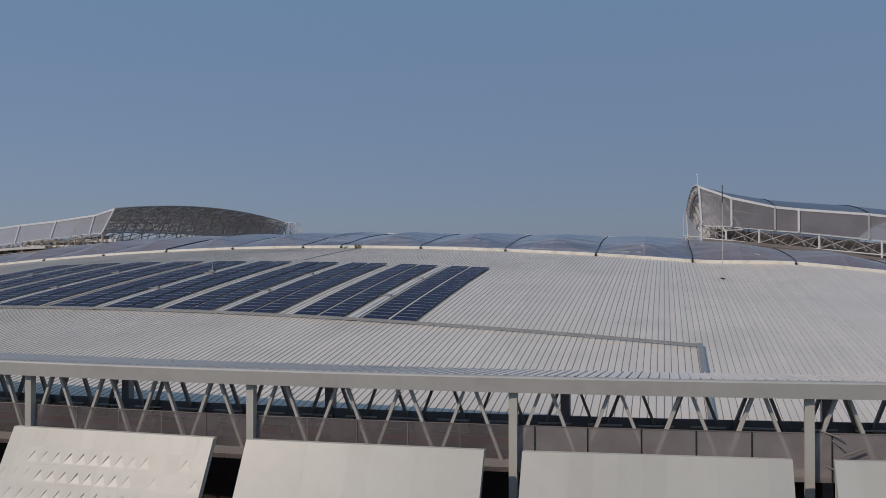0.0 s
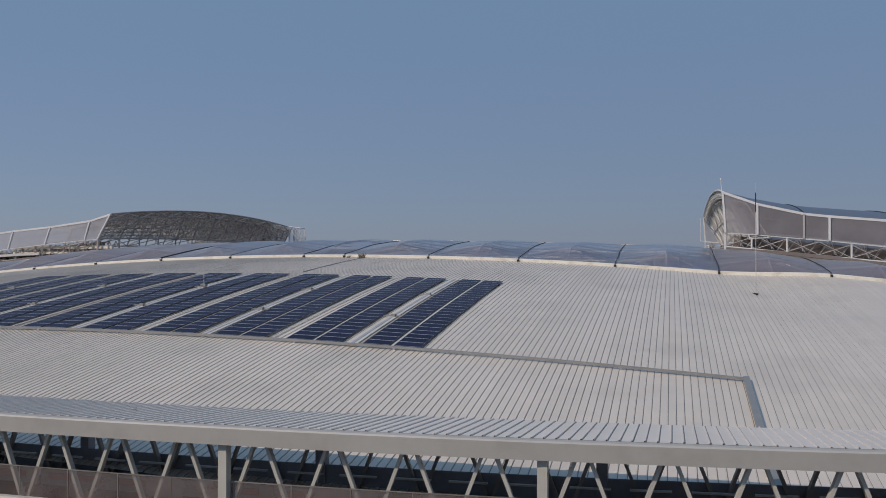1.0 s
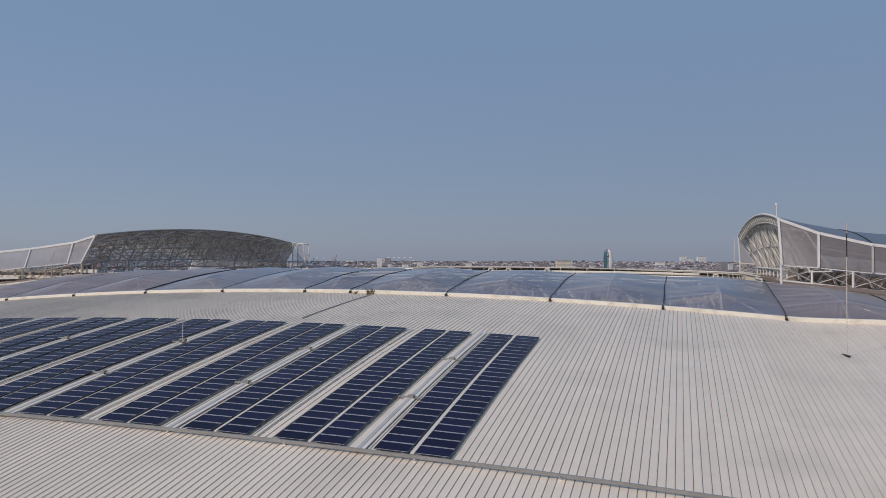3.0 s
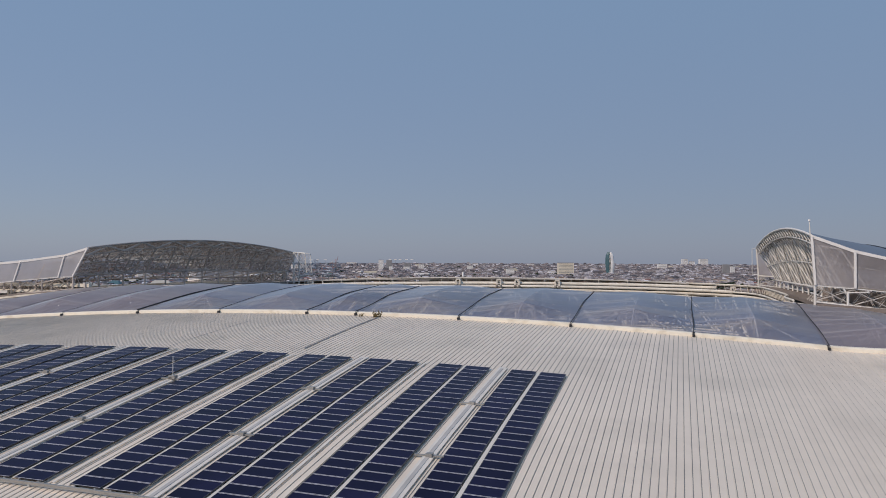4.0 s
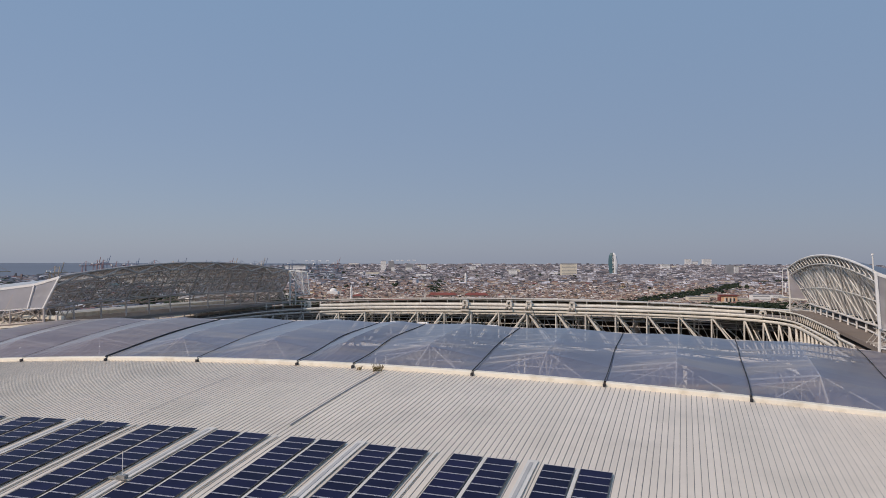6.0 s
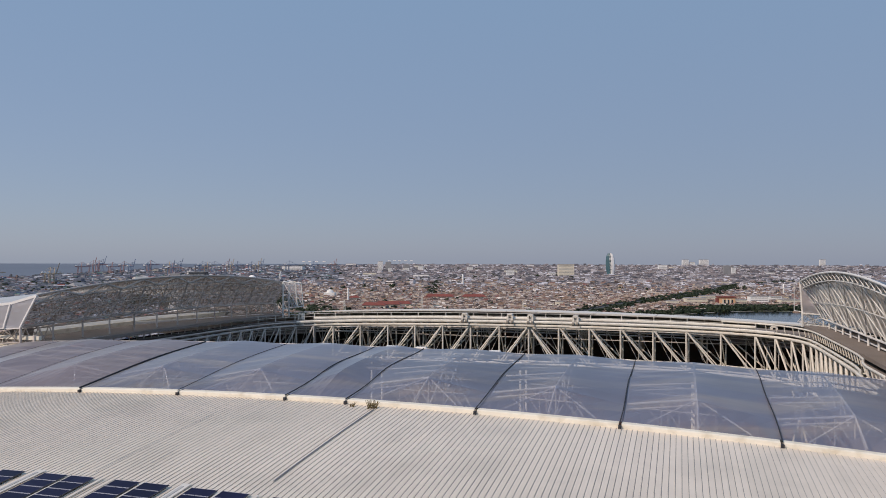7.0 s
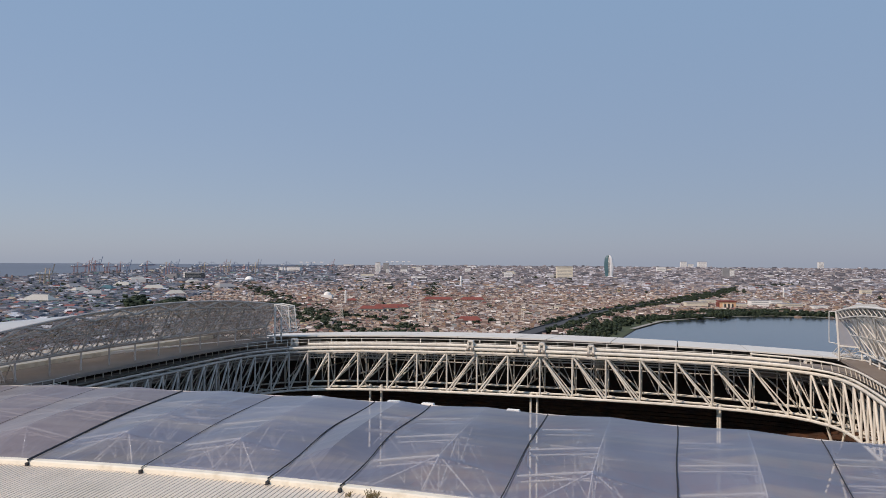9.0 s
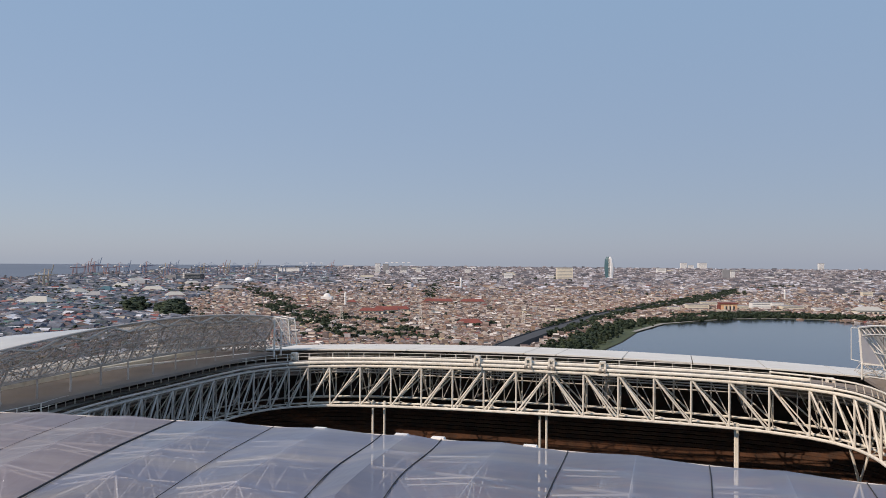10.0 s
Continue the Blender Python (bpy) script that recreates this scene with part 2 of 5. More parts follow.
HAZED_WALL = island_colours("hazed_walls", [(0, (0.318, 0.297, 0.304)), (0.25, (0.167, 0.162, 0.186)), (0.45, (0.560, 0.540, 0.573)), (0.63, (0.125, 0.123, 0.142)), (0.82, (0.301, 0.264, 0.267))])
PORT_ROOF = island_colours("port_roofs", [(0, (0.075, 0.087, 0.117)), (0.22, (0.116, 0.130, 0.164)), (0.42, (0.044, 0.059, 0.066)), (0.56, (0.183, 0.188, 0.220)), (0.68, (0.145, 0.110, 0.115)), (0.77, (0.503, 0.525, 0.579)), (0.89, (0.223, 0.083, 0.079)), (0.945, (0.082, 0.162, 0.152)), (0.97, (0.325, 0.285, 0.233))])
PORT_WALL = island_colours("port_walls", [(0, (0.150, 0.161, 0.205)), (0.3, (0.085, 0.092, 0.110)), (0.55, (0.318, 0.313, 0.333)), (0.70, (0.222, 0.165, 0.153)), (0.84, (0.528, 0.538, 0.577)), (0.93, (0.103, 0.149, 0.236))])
PAINT_WHITE = material("white_render", (0.80, 0.79, 0.77), 0.7, 0.0, 0.1, 0.05)
PAINT_CREAM = material("cream_render", (0.70, 0.64, 0.52), 0.7, 0.0, 0.1, 0.05)
PAINT_GREY = material("grey_render", (0.28, 0.28, 0.29), 0.7, 0.0, 0.12, 0.05)
PAINT_ORANGE = material("orange_render", (0.70, 0.42, 0.24), 0.7, 0.0, 0.12, 0.05)
TILE_RED = material("red_roof_tiles", (0.20, 0.055, 0.042), 0.75, 0.0, 0.2, 0.1)
GLASS_DARK = material("dark_window_glass", (0.035, 0.045, 0.055), 0.2, 0.0, 0.2, 0.05)
BAND = material("shaded_window_band", (0.24, 0.245, 0.25), 0.4, 0.0, 0.2, 0.05)
GLASS_TEAL = material("teal_facade_glass", (0.055, 0.125, 0.15), 0.45, 0.0, 0.15, 0.05)
# crane paints greyed to put the harbour haze into their colour
CRANE_RED = material("hazed_red_crane", (0.34, 0.225, 0.23), 0.7)
CRANE_BLUE = material("hazed_blue_crane", (0.20, 0.25, 0.34), 0.7)
CRANE_SAND = material("hazed_sand_crane", (0.40, 0.33, 0.255), 0.7)
STRAW = material("dry_weeds", (0.15, 0.115, 0.05), 0.9, 0.0, 0.3, 3.0)

# ---- plan ----
# Stadium coordinates: u along the near eave, v across the roof towards the far side, z up. The middle lies at u = -32, v = 110.
PLACE = pose(-2.3, 62.5, 0, 0, 0, -17.4)
UC, VC, BAY = -32.0, 110.0, 12.93


def eave(u):
    return -26.75 + 0.00207 * max(0.0, abs(u - UC) - 13.5) ** 2


def roof_z(u, v):
    low = min(1.0, max(0.0, 1 - v / 28))  # flatter across towards the eave
    a, b = (min(1.0, max(0.0, x)) for x in ((u - 22.5) / 15, (v - 26) / 22))
    swell = 0.88 * a * a * (3 - 2 * a) * b * b * (3 - 2 * b)      # the sheets lift towards the end deck
    return 63.3 - 0.17 * low + 0.1633 * v - 0.00092 * v * v - (0.00072 - 0.00011 * low) * (u - UC) ** 2 + swell


def thing(name, at, label, category, group="", kind=""):
    ob = new(name)
    ob.matrix_world = PLACE @ Matrix.Translation(at)
    ob["at"] = at
    return tagged(ob, label, category, group, kind)


def offset(parent):
    """Undoes the place of a thing, so that its parts can be built in stadium coordinates."""
    root = parent
    while root.parent:
        root = root.parent
    return Matrix.Translation(-Vector(root["at"])) if "at" in root and parent is root else Matrix()


def mesh_of(name, verts, faces, mats, slots=None, smooth=False):
    me = bpy.data.meshes.new(name)
    me.from_pydata([tuple(v) for v in verts], [], faces)
    for m in mats if isinstance(mats, (list, tuple)) else [mats]:
        me.materials.append(m)
    if slots is not None:
        me.polygons.foreach_set("material_index", slots)
    if smooth:
        me.polygons.foreach_set("use_smooth", [True] * len(me.polygons))
    me.update()
    return me


def part(name, me, parent=None, label="", m=None):
    ob = new(name, me)
    if parent is not None:
        ob.parent = parent
        ob.matrix_basis = offset(parent) @ (m or Matrix())
    else:
        ob.matrix_world = PLACE @ (m or Matrix())
    return tagged(ob, label)


_unit = {}


def unit(kind, mat):
    """A shared bar of unit length along z, of unit radius."""
    if (kind, mat.name) not in _unit:
        k = {"tube": 8, "box": 4, "rod": 6}[kind]
        r = 2 ** 0.5 if kind == "box" else 1.0
        ring = [(r * math.cos(2 * math.pi * (i + 0.5) / k), r * math.sin(2 * math.pi * (i + 0.5) / k)) for i in range(k)]
        verts = [(x, y, z) for z in (0, 1) for x, y in ring]
        faces = [(i, (i + 1) % k, k + (i + 1) % k, k + i) for i in range(k)] + [tuple(range(k))[::-1], tuple(range(k, 2 * k))]
        _unit[kind, mat.name] = mesh_of(kind, verts, faces, mat)
    return _unit[kind, mat.name]


def bar(name, p, q, r, mat, parent, kind="tube", r2=None, label=""):
    p, q = Vector(p), Vector(q)
    d = q - p
    x = d.cross(Vector((0, 0, 1)))
    x = x.normalized() if x.length > 1e-6 else Vector((1, 0, 0))
    y = d.normalized().cross(x)
    m = Matrix(((x.x * r, y.x * (r2 or r), d.x, p.x), (x.y * r, y.y * (r2 or r), d.y, p.y), (x.z * r, y.z * (r2 or r), d.z, p.z), (0, 0, 0, 1)))
    return part(name, unit(kind, mat), parent, label, m)


def swept(name, line, r, mat, parent, label="", k=8):
    """A tube along a bent line, as one mesh."""
    line = [Vector(p) for p in line]
    verts, faces = [], []
    for i, p in enumerate(line):
        d = (line[min(i + 1, len(line) - 1)] - line[max(i - 1, 0)]).normalized()
        x = d.cross(Vector((0, 0, 1)))
        x = x.normalized() if x.length > 1e-6 else Vector((1, 0, 0))
        y = d.cross(x)
        for j in range(k):
            a = 2 * math.pi * j / k
            verts.append(p + r * (math.cos(a) * x + math.sin(a) * y))
    for i in range(len(line) - 1):
        for j in range(k):
            faces.append((i * k + j, i * k + (j + 1) % k, (i + 1) * k + (j + 1) % k, (i + 1) * k + j))
    faces += [tuple(range(k))[::-1], tuple(range(len(verts) - k, len(verts)))]
    return part(name, mesh_of(name, verts, faces, mat), parent, label)


def grid_mesh(name, f, us, vs, mat, thick=0.0, smooth=False):
    """A sheet over the lines us and vs with the height f(u, v), closed below when thick."""
    nu, nv = len(us), len(vs)
    top = [(u, v, f(u, v)) for u in us for v in vs]
    faces = [(i * nv + j, (i + 1) * nv + j, (i + 1) * nv + j + 1, i * nv + j + 1) for i in range(nu - 1) for j in range(nv - 1)]
    if thick:
        n = len(top)
        top += [(x, y, z - thick) for x, y, z in top]
        faces += [tuple(n + a for a in q[::-1]) for q in faces]
        edge = [i * nv for i in range(nu)] + [(nu - 1) * nv + j for j in range(1, nv)] + [i * nv + nv - 1 for i in range(nu - 2, -1, -1)] + [j for j in range(nv - 2, 0, -1)]
        faces += [(a, a + n, b + n, b) for a, b in zip(edge, edge[1:] + edge[:1])]
    return mesh_of(name, top, faces, mat, smooth=smooth)


def steps(a, b, n):
    return [a + (b - a) * i / n for i in range(n + 1)]


def box_mesh(name, lo, hi, mat):
    (a, b, c), (d, e, f) = lo, hi
    v = [(x, y, z) for x in (a, d) for y in (b, e) for z in (c, f)]
    return mesh_of(name, v, [(0, 1, 3, 2), (4, 6, 7, 5), (0, 4, 5, 1), (2, 3, 7, 6), (0, 2, 6, 4), (1, 5, 7, 3)], mat)


# ---- ground, water and far distance ----


def ground_z(u, v):
    """Flat round the stadium, rising a little towards the horizon."""
    r = math.hypot(u + 5, v + 10)
    return 0.0 if r < 1200 else 62.0 * ((r - 1200) / 3700) ** 2


def polar(a, r):
    """A place by its bearing from the stadium, degrees clockwise from v, and its distance."""
    return -5 + r * math.sin(radians(a)), -10 + r * math.cos(radians(a))


def ground_sheet():
    verts, faces, rings, k = [], [], [0.1, 300, 600, 900, 1200, 1500, 1800, 2200, 2600, 3000, 3400, 3800, 4200, 4500, 4800, 4880], 96
    for r in rings:
        for j in range(k):
            u, v = polar(360 * j / k, r)
            verts.append((u, v, ground_z(u, v)))
    for i in range(len(rings) - 1):
        for j in range(k):
            faces.append((i * k + j, (i + 1) * k + j, (i + 1) * k + (j + 1) % k, i * k + (j + 1) % k))
    ob = part("ground", mesh_of("ground", verts, faces, GROUND))
    return tagged(ob, "flat brown-grey city ground reaching the horizon", "ground", kind="structure")


ground_sheet()


def flat_sheet(name, outline, lift, mat, label, category):
    """A level patch of water, road or grass that follows the ground."""
    me = bpy.data.meshes.new(name)
    bm = bmesh.new()
    bm.faces.new([bm.verts.new((u, v, ground_z(u, v) + lift)) for u, v in outline])
    bmesh.ops.triangulate(bm, faces=bm.faces[:])
    if bm.faces[:][0].normal.z < 0:
        bmesh.ops.reverse_faces(bm, faces=bm.faces[:])
    bm.to_mesh(me)
    bm.free()
    me.materials.append(mat)
    ob = part(name, me)
    return tagged(ob, label, category, kind="structure")


def ribbon(name, line, width, lift, mat, label, category):
    verts, faces = [], []
    for i, (u, v) in enumerate(line):
        a, b = line[max(i - 1, 0)], line[min(i + 1, len(line) - 1)]
        d = Vector((b[0] - a[0], b[1] - a[1])).normalized()
        for s in (-1, 1):
            x, y = u - s * d.y * width / 2, v + s * d.x * width / 2
            verts.append((x, y, ground_z(x, y) + lift))
    for i in range(len(line) - 1):
        faces.append((2 * i, 2 * i + 2, 2 * i + 3, 2 * i + 1))
    faces = [f[::-1] for f in faces]
    ob = part(name, mesh_of(name, verts, faces, mat))
    return tagged(ob, label, category, kind="structure")


LAKE = [(-95, 640), (-75, 800), (-64, 880), (-54, 1010), (-22, 1160), (30, 1240), (82, 1305), (150, 1345), (214, 1350), (260, 1300), (330, 1270), (420, 1250), (520, 1100), (480, 800), (300, 600), (50, 560)]
flat_sheet("water", LAKE, 1.2, WATER, "still grey-blue lake beside the city", "lake")
sea_line = [polar(a, r) for a, r in ((-52, 2900), (-46, 3150), (-41, 3700), (-36, 4250), (-28, 4620), (-20, 4770), (-20, 4870), (-30, 4870), (-41, 4870), (-52, 4870))]
flat_sheet("sea", sea_line, 3.0, SEA, "blue-grey sea at the horizon, haze in its colour", "sea")
HIGHWAY = [(-178, 700), (-174, 840), (-166, 957), (-150, 1091), (-132, 1290), (-100, 1455), (-55, 1599), (-4, 1744), (25, 1894), (78, 2049), (162, 2504), (355, 2892)]
ribbon("road", HIGHWAY, 21, 4.0, ROAD, "dark asphalt expressway beside the lake", "road")
for s in (-1, 1):                         # its parapets
    a, b = ([(u + s * 10.7 + k, v) for u, v in HIGHWAY] for k in (-0.4, 0.4))
    verts = [(u, v, ground_z(u, v) + z) for side in (a, b) for u, v in side for z in (-1, 5.1)]
    n = len(HIGHWAY)
    faces = [(2 * i + 2, 2 * i, 2 * i + 1, 2 * i + 3) for i in range(n - 1)] + [(2 * (n + i), 2 * (n + i) + 2, 2 * (n + i) + 3, 2 * (n + i) + 1) for i in range(n - 1)]
    faces += [(2 * i + 1, 2 * (n + i) + 1, 2 * (n + i) + 3, 2 * i + 3) for i in range(n - 1)]
    tagged(part("parapet", mesh_of("parapet", verts, faces, ROAD)), "long dark concrete parapet of the expressway", "parapet", kind="structure")
BANK = [(u - 32, v + 12) for u, v in LAKE[:5]] + [(40, 1275), (100, 1345), (180, 1385), (280, 1365)]
ribbon("promenade", [(u - 5, v + 7) for u, v in LAKE[3:10]], 7, 2.2, CONCRETE, "pale promenade along the lake shore", "promenade")
ribbon("bank", BANK, 60, 0.8, GRASS, "green grassy bank along the lake", "bank")


def inside(u, v, poly):
    hit = False
    for (a, b), (c, d) in zip(poly, poly[1:] + poly[:1]):
        if (b > v) != (d > v) and u < a + (v - b) * (c - a) / (d - b):
            hit = not hit
    return hit


def near_line(u, v, line, width):
    p = Vector((u, v))
    for a, b in zip(line, line[1:]):
        a, b = Vector(a), Vector(b)
        t = max(0.0, min(1.0, (p - a).dot(b - a) / (b - a).length_squared))
        if (a + t * (b - a) - p).length < width:
            return True
    return False


def joined(name, verts, faces, mats, slots, label, category):
    ob = part(name, mesh_of(name, verts, faces, mats, slots))
    return tagged(ob, label, category, kind="stuff")


def houses():
    """Crowded low houses: flat, gabled or lean-to roofs at many angles, with sheds and yards between them; wider sheds in the port."""
    rnd = random.Random(5)
    dark = {}                             # verts, faces and slots of each mesh
    for r0, r1, step in ((560, 1250, 7.4), (1250, 2300, 8.8), (2300, 4780, 14.0)):
        pv, pf, ps = dark.setdefault(0, ([], [], []))
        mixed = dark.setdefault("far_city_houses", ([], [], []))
        brown = dark.setdefault("city_houses", ([], [], []))
        r = r0
        while r < r1:
            a = -52.0
            while a < 20.0:
                a += math.degrees(step * rnd.uniform(0.7, 1.35) / r)
                u, v = polar(a, r + rnd.uniform(-0.45, 0.45) * step)
                port = a < -35.5 + 4 * noise.noise(Vector((r / 300, 0, 7))) or (a < -25 and r > 2600)
                if rnd.random() < (0.30 if port else 0.05) or inside(u, v, LAKE) or near_line(u, v, HIGHWAY, 19) or near_line(u, v, BANK, 34) or inside(u, v, sea_line):
                    continue
                w, d = step * rnd.uniform(0.55, 1.15), step * rnd.uniform(0.55, 1.15)
                h = rnd.choice((2.6, 3.0, 3.2, 3.6, 4.2, 5.2, 5.8))
                if rnd.random() < 0.05:
                    h += rnd.uniform(1.5, 4.0)
                if r > 2300:
                    h *= 1.25
                    if rnd.random() < 0.10:
                        w, d, h = w * 1.8, d * 1.5, h * 1.5
                if port and rnd.random() < 0.5:
                    w, d, h = w * rnd.uniform(1.5, 3.4), d * rnd.uniform(1.4, 2.2), rnd.uniform(4.5, 8.5)
                if port and r > 2300 and rnd.random() < 0.02:
                    w, d, h = rnd.uniform(3, 8), rnd.uniform(3, 8), rnd.uniform(9, 20)
                t = radians(rnd.choice((0, 90)) + 14 + 25 * noise.noise(Vector((u / 400, v / 400, 0))) + rnd.gauss(0, 5))
                c, s, z0 = math.cos(t), math.sin(t), ground_z(u, v) - 1
                ridge, at = rnd.choice(((0.05, 0.0), (0.16, 0.0), (0.24, 0.0), (0.30, 0.0), (0.20, 0.5), (0.14, -0.5)))
                # the share of haze-coloured houses grows with distance
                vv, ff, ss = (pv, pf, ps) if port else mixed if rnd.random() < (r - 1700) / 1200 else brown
                b = len(vv)
                for y in (-d / 2, d / 2):
                    for x, z in ((-w / 2, 0), (w / 2, 0), (w / 2, h), (w * at * 0.98, h + min(ridge * w, 3.2)), (-w / 2, h)):
                        vv.append((u + c * x - s * y, v + s * x + c * y, z0 + z))
                ff += [(b + 5, b + 6, b + 7, b + 8, b + 9)[::-1], (b + 4, b + 3, b + 2, b + 1, b)[::-1], (b + 1, b + 6, b + 7, b + 2), (b, b + 4, b + 9, b + 5), (b + 2, b + 7, b + 8, b + 3), (b + 3, b + 8, b + 9, b + 4)]
                ss += [0, 0, 0, 0, 1, 1]
            r += step * rnd.uniform(0.75, 1.15)
    for name, mats in (("city_houses", [HOUSE_WALL, HOUSE_ROOF]), ("far_city_houses", [HAZED_WALL, HAZED_ROOF])):
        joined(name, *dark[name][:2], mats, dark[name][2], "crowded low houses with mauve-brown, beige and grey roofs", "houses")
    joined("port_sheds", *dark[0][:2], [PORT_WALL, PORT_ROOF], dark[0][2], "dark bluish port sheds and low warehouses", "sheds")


houses()


def clump(verts, faces, rnd, x, y, z, r):
    """One uneven tuft of leaves."""
    base = len(verts)
    for lat, k in ((-0.55, 5), (0.25, 6), (0.8, 4)):
        for j in range(k):
            a = 2 * math.pi * (j + rnd.random() * 0.7) / k
            q = r * rnd.uniform(0.7, 1.2)
            verts.append((x + q * math.cos(a) * math.cos(lat), y + q * math.sin(a) * math.cos(lat), z + q * 0.8 * math.sin(lat)))
    for j in range(5):
        faces += [(base + j, base + (j + 1) % 5, base + 5 + j), (base + (j + 1) % 5, base + 5 + (j + 1) % 6, base + 5 + j)]
    for j in range(6):
        faces.append((base + 5 + j, base + 5 + (j + 1) % 6, base + 11 + (j * 4) // 6))
    faces.append((base + 11, base + 12, base + 13, base + 14))


def trees():
    rnd = random.Random(9)
    verts, faces = [], []

    def tree(u, v, size):
        z = ground_z(u, v)
        for i in range(6):
            clump(verts, faces, rnd, u + rnd.gauss(0, 0.4) * size, v + rnd.gauss(0, 0.4) * size, z + size * rnd.uniform(0.35, 1.1), size * rnd.uniform(0.28, 0.5))

    for i in range(900):
        k = rnd.randrange(len(HIGHWAY) - 3)
        a, b, t = HIGHWAY[k], HIGHWAY[k + 1], rnd.random()
        side = 1 if rnd.random() < 0.85 else -1
        u, v = a[0] + t * (b[0] - a[0]) + side * (13 + abs(rnd.gauss(0, 9))), a[1] + t * (b[1] - a[1])
        if v > 930 and not inside(u, v, LAKE):
            tree(u, v, rnd.uniform(3.5, 7.5))
    for i in range(520):
        a, b = rnd.choice(list(zip(BANK, BANK[1:])))
        t = rnd.random()
        u, v = a[0] + t * (b[0] - a[0]) + rnd.gauss(-6, 13), a[1] + t * (b[1] - a[1]) + rnd.gauss(4, 10)
        if not near_line(u, v, HIGHWAY, 26) and not inside(u, v, LAKE):
            tree(u, v, rnd.uniform(3.5, 7.5))
    for i in range(12000):
        r = 560 + 3600 * rnd.random() ** 1.5
        a = rnd.uniform(-52, 20)
        u, v = polar(a, r)
        green = noise.noise(Vector((u / 90, v / 90, 3.0)))
        if inside(u, v, LAKE) or near_line(u, v, HIGHWAY, 18) or inside(u, v, sea_line):
            continue
        if rnd.random() < (0.48 if a < -34 and r < 2600 else 0.025 if a > -12 else 0.05) + (0.25 if green > 0.42 and r < 1250 else 0.0):
            tree(u, v, rnd.uniform(3.5, 7.0) * (1.0 if r < 2000 else 1.5))
    belts = (([(-1405, 2400), (-1160, 2690)], 26, 200), ([(-1008, 2595), (-468, 3280)], 34, 260), ([(20, 1800), (85, 2100), (180, 2500), (420, 2960)], 22, 320), ([(-5, 1330), (90, 1400), (173, 1430), (330, 1380)], 12, 260),
             ([(-1425, 2284), (-1241, 2015), (-922, 1597), (-669, 1237)], 14, 250), ([(-760, 1330), (-600, 1130), (-511, 1024)], 22, 135), ([(-540, 1000), (-417, 886)], 16, 60), ([(-1277, 1314), (-887, 1030)], 24, 90), ([(-850, 1040), (-990, 1215)], 7, 60), ([(-740, 985), (-880, 1170)], 7, 75),
             ([(-1672, 1535), (-1372, 1446)], 30, 90), ([(-577, 1743), (-828, 2572)], 9, 120), ([(-411, 811), (-255, 847)], 14, 40), ([(-490, 1060), (-470, 1050)], 12, 16), ([(-415, 1030), (-400, 1025)], 12, 14), ([(-345, 915), (-330, 900)], 14, 18), ([(-265, 1040), (-250, 1030)], 10, 10))
    for line, spread, count in belts:
        for i in range(count):
            k = rnd.randrange(len(line) - 1)
            t, (a, b) = rnd.random(), (line[k], line[k + 1])
            tree(a[0] + t * (b[0] - a[0]) + rnd.gauss(0, spread), a[1] + t * (b[1] - a[1]) + rnd.gauss(0, spread), rnd.uniform(4.4, 8.0) if spread != 7 else rnd.uniform(11, 17))
    joined("city_trees", verts, faces, [LEAF], [0] * len(faces), "dark green trees scattered among the houses", "trees")


trees()
# ---- stadium shell ----
ROOF_U0, ROOF_U1 = -152.0, 88.0
SHEET = 0.45


def wall_ring(name, z0, z1, grow, mat, label):
    verts, faces, k = [], [], 72
    for z, g in ((z0, grow), (z1, 0.0)):
        for j in range(k):
            a = 2 * math.pi * j / k
            cx, sx = math.cos(a), math.sin(a)
            e = (abs(cx) ** 3.2 + abs(sx) ** 3.2) ** (-1 / 3.2)
            verts.append((UC + (118 + g) * e * cx, VC + (127 + g) * e * sx, z))
    for j in range(k):
        faces.append((j, (j + 1) % k, k + (j + 1) % k, k + j))
    return tagged(part(name, mesh_of(name, verts, faces, mat)), label, "wall", kind="structure")


wall_ring("wall_outer", 0, 50, 8, CONCRETE, "grey concrete outer wall of the stadium")


def stepped_ring(name, prof, mat, label, category):
    verts, faces, k = [], [], 64
    for run, z in prof:
        for j in range(k):
            a = 2 * math.pi * j / k
            cx, sx = math.cos(a), math.sin(a)
            e = (abs(cx) ** 4 + abs(sx) ** 4) ** -0.25
            verts.append((UC + (run + 14) * e * cx, VC + run * e * sx, z))
    for i in range(len(prof) - 1):
        for j in range(k):
            faces.append((i * k + j, i * k + (j + 1) % k, (i + 1) * k + (j + 1) % k, (i + 1) * k + j))
    tagged(part(name, mesh_of(name, verts, faces, mat)), label, category, kind="structure")


def bowl():
    """Two tiers of stepped stands round the pitch, and the shade-coloured wall behind the upper one."""
    lower = [(38 + i * 0.85, 14 + (i + h) * 0.5) for i in range(26) for h in (0, 1)]
    upper = [(44 + i * 0.8, 36 + (i + h) * 0.72) for i in range(28) for h in (0, 1)]
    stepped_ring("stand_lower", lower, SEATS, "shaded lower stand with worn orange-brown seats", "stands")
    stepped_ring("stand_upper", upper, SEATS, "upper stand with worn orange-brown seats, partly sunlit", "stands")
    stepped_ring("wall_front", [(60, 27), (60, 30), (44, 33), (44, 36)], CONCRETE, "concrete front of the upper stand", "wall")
    stepped_ring("wall_back", [(66.4, 54), (66.5, 66)], DARK_WALL, "wall behind the upper stand, coloured dark for shade", "wall")
    ob = part("pitch", box_mesh("pitch", (UC - 60, VC - 45, 12.5), (UC + 60, VC + 45, 13.9), TURF))
    tagged(ob, "shaded green pitch in the bowl", "pitch", kind="structure")


bowl()


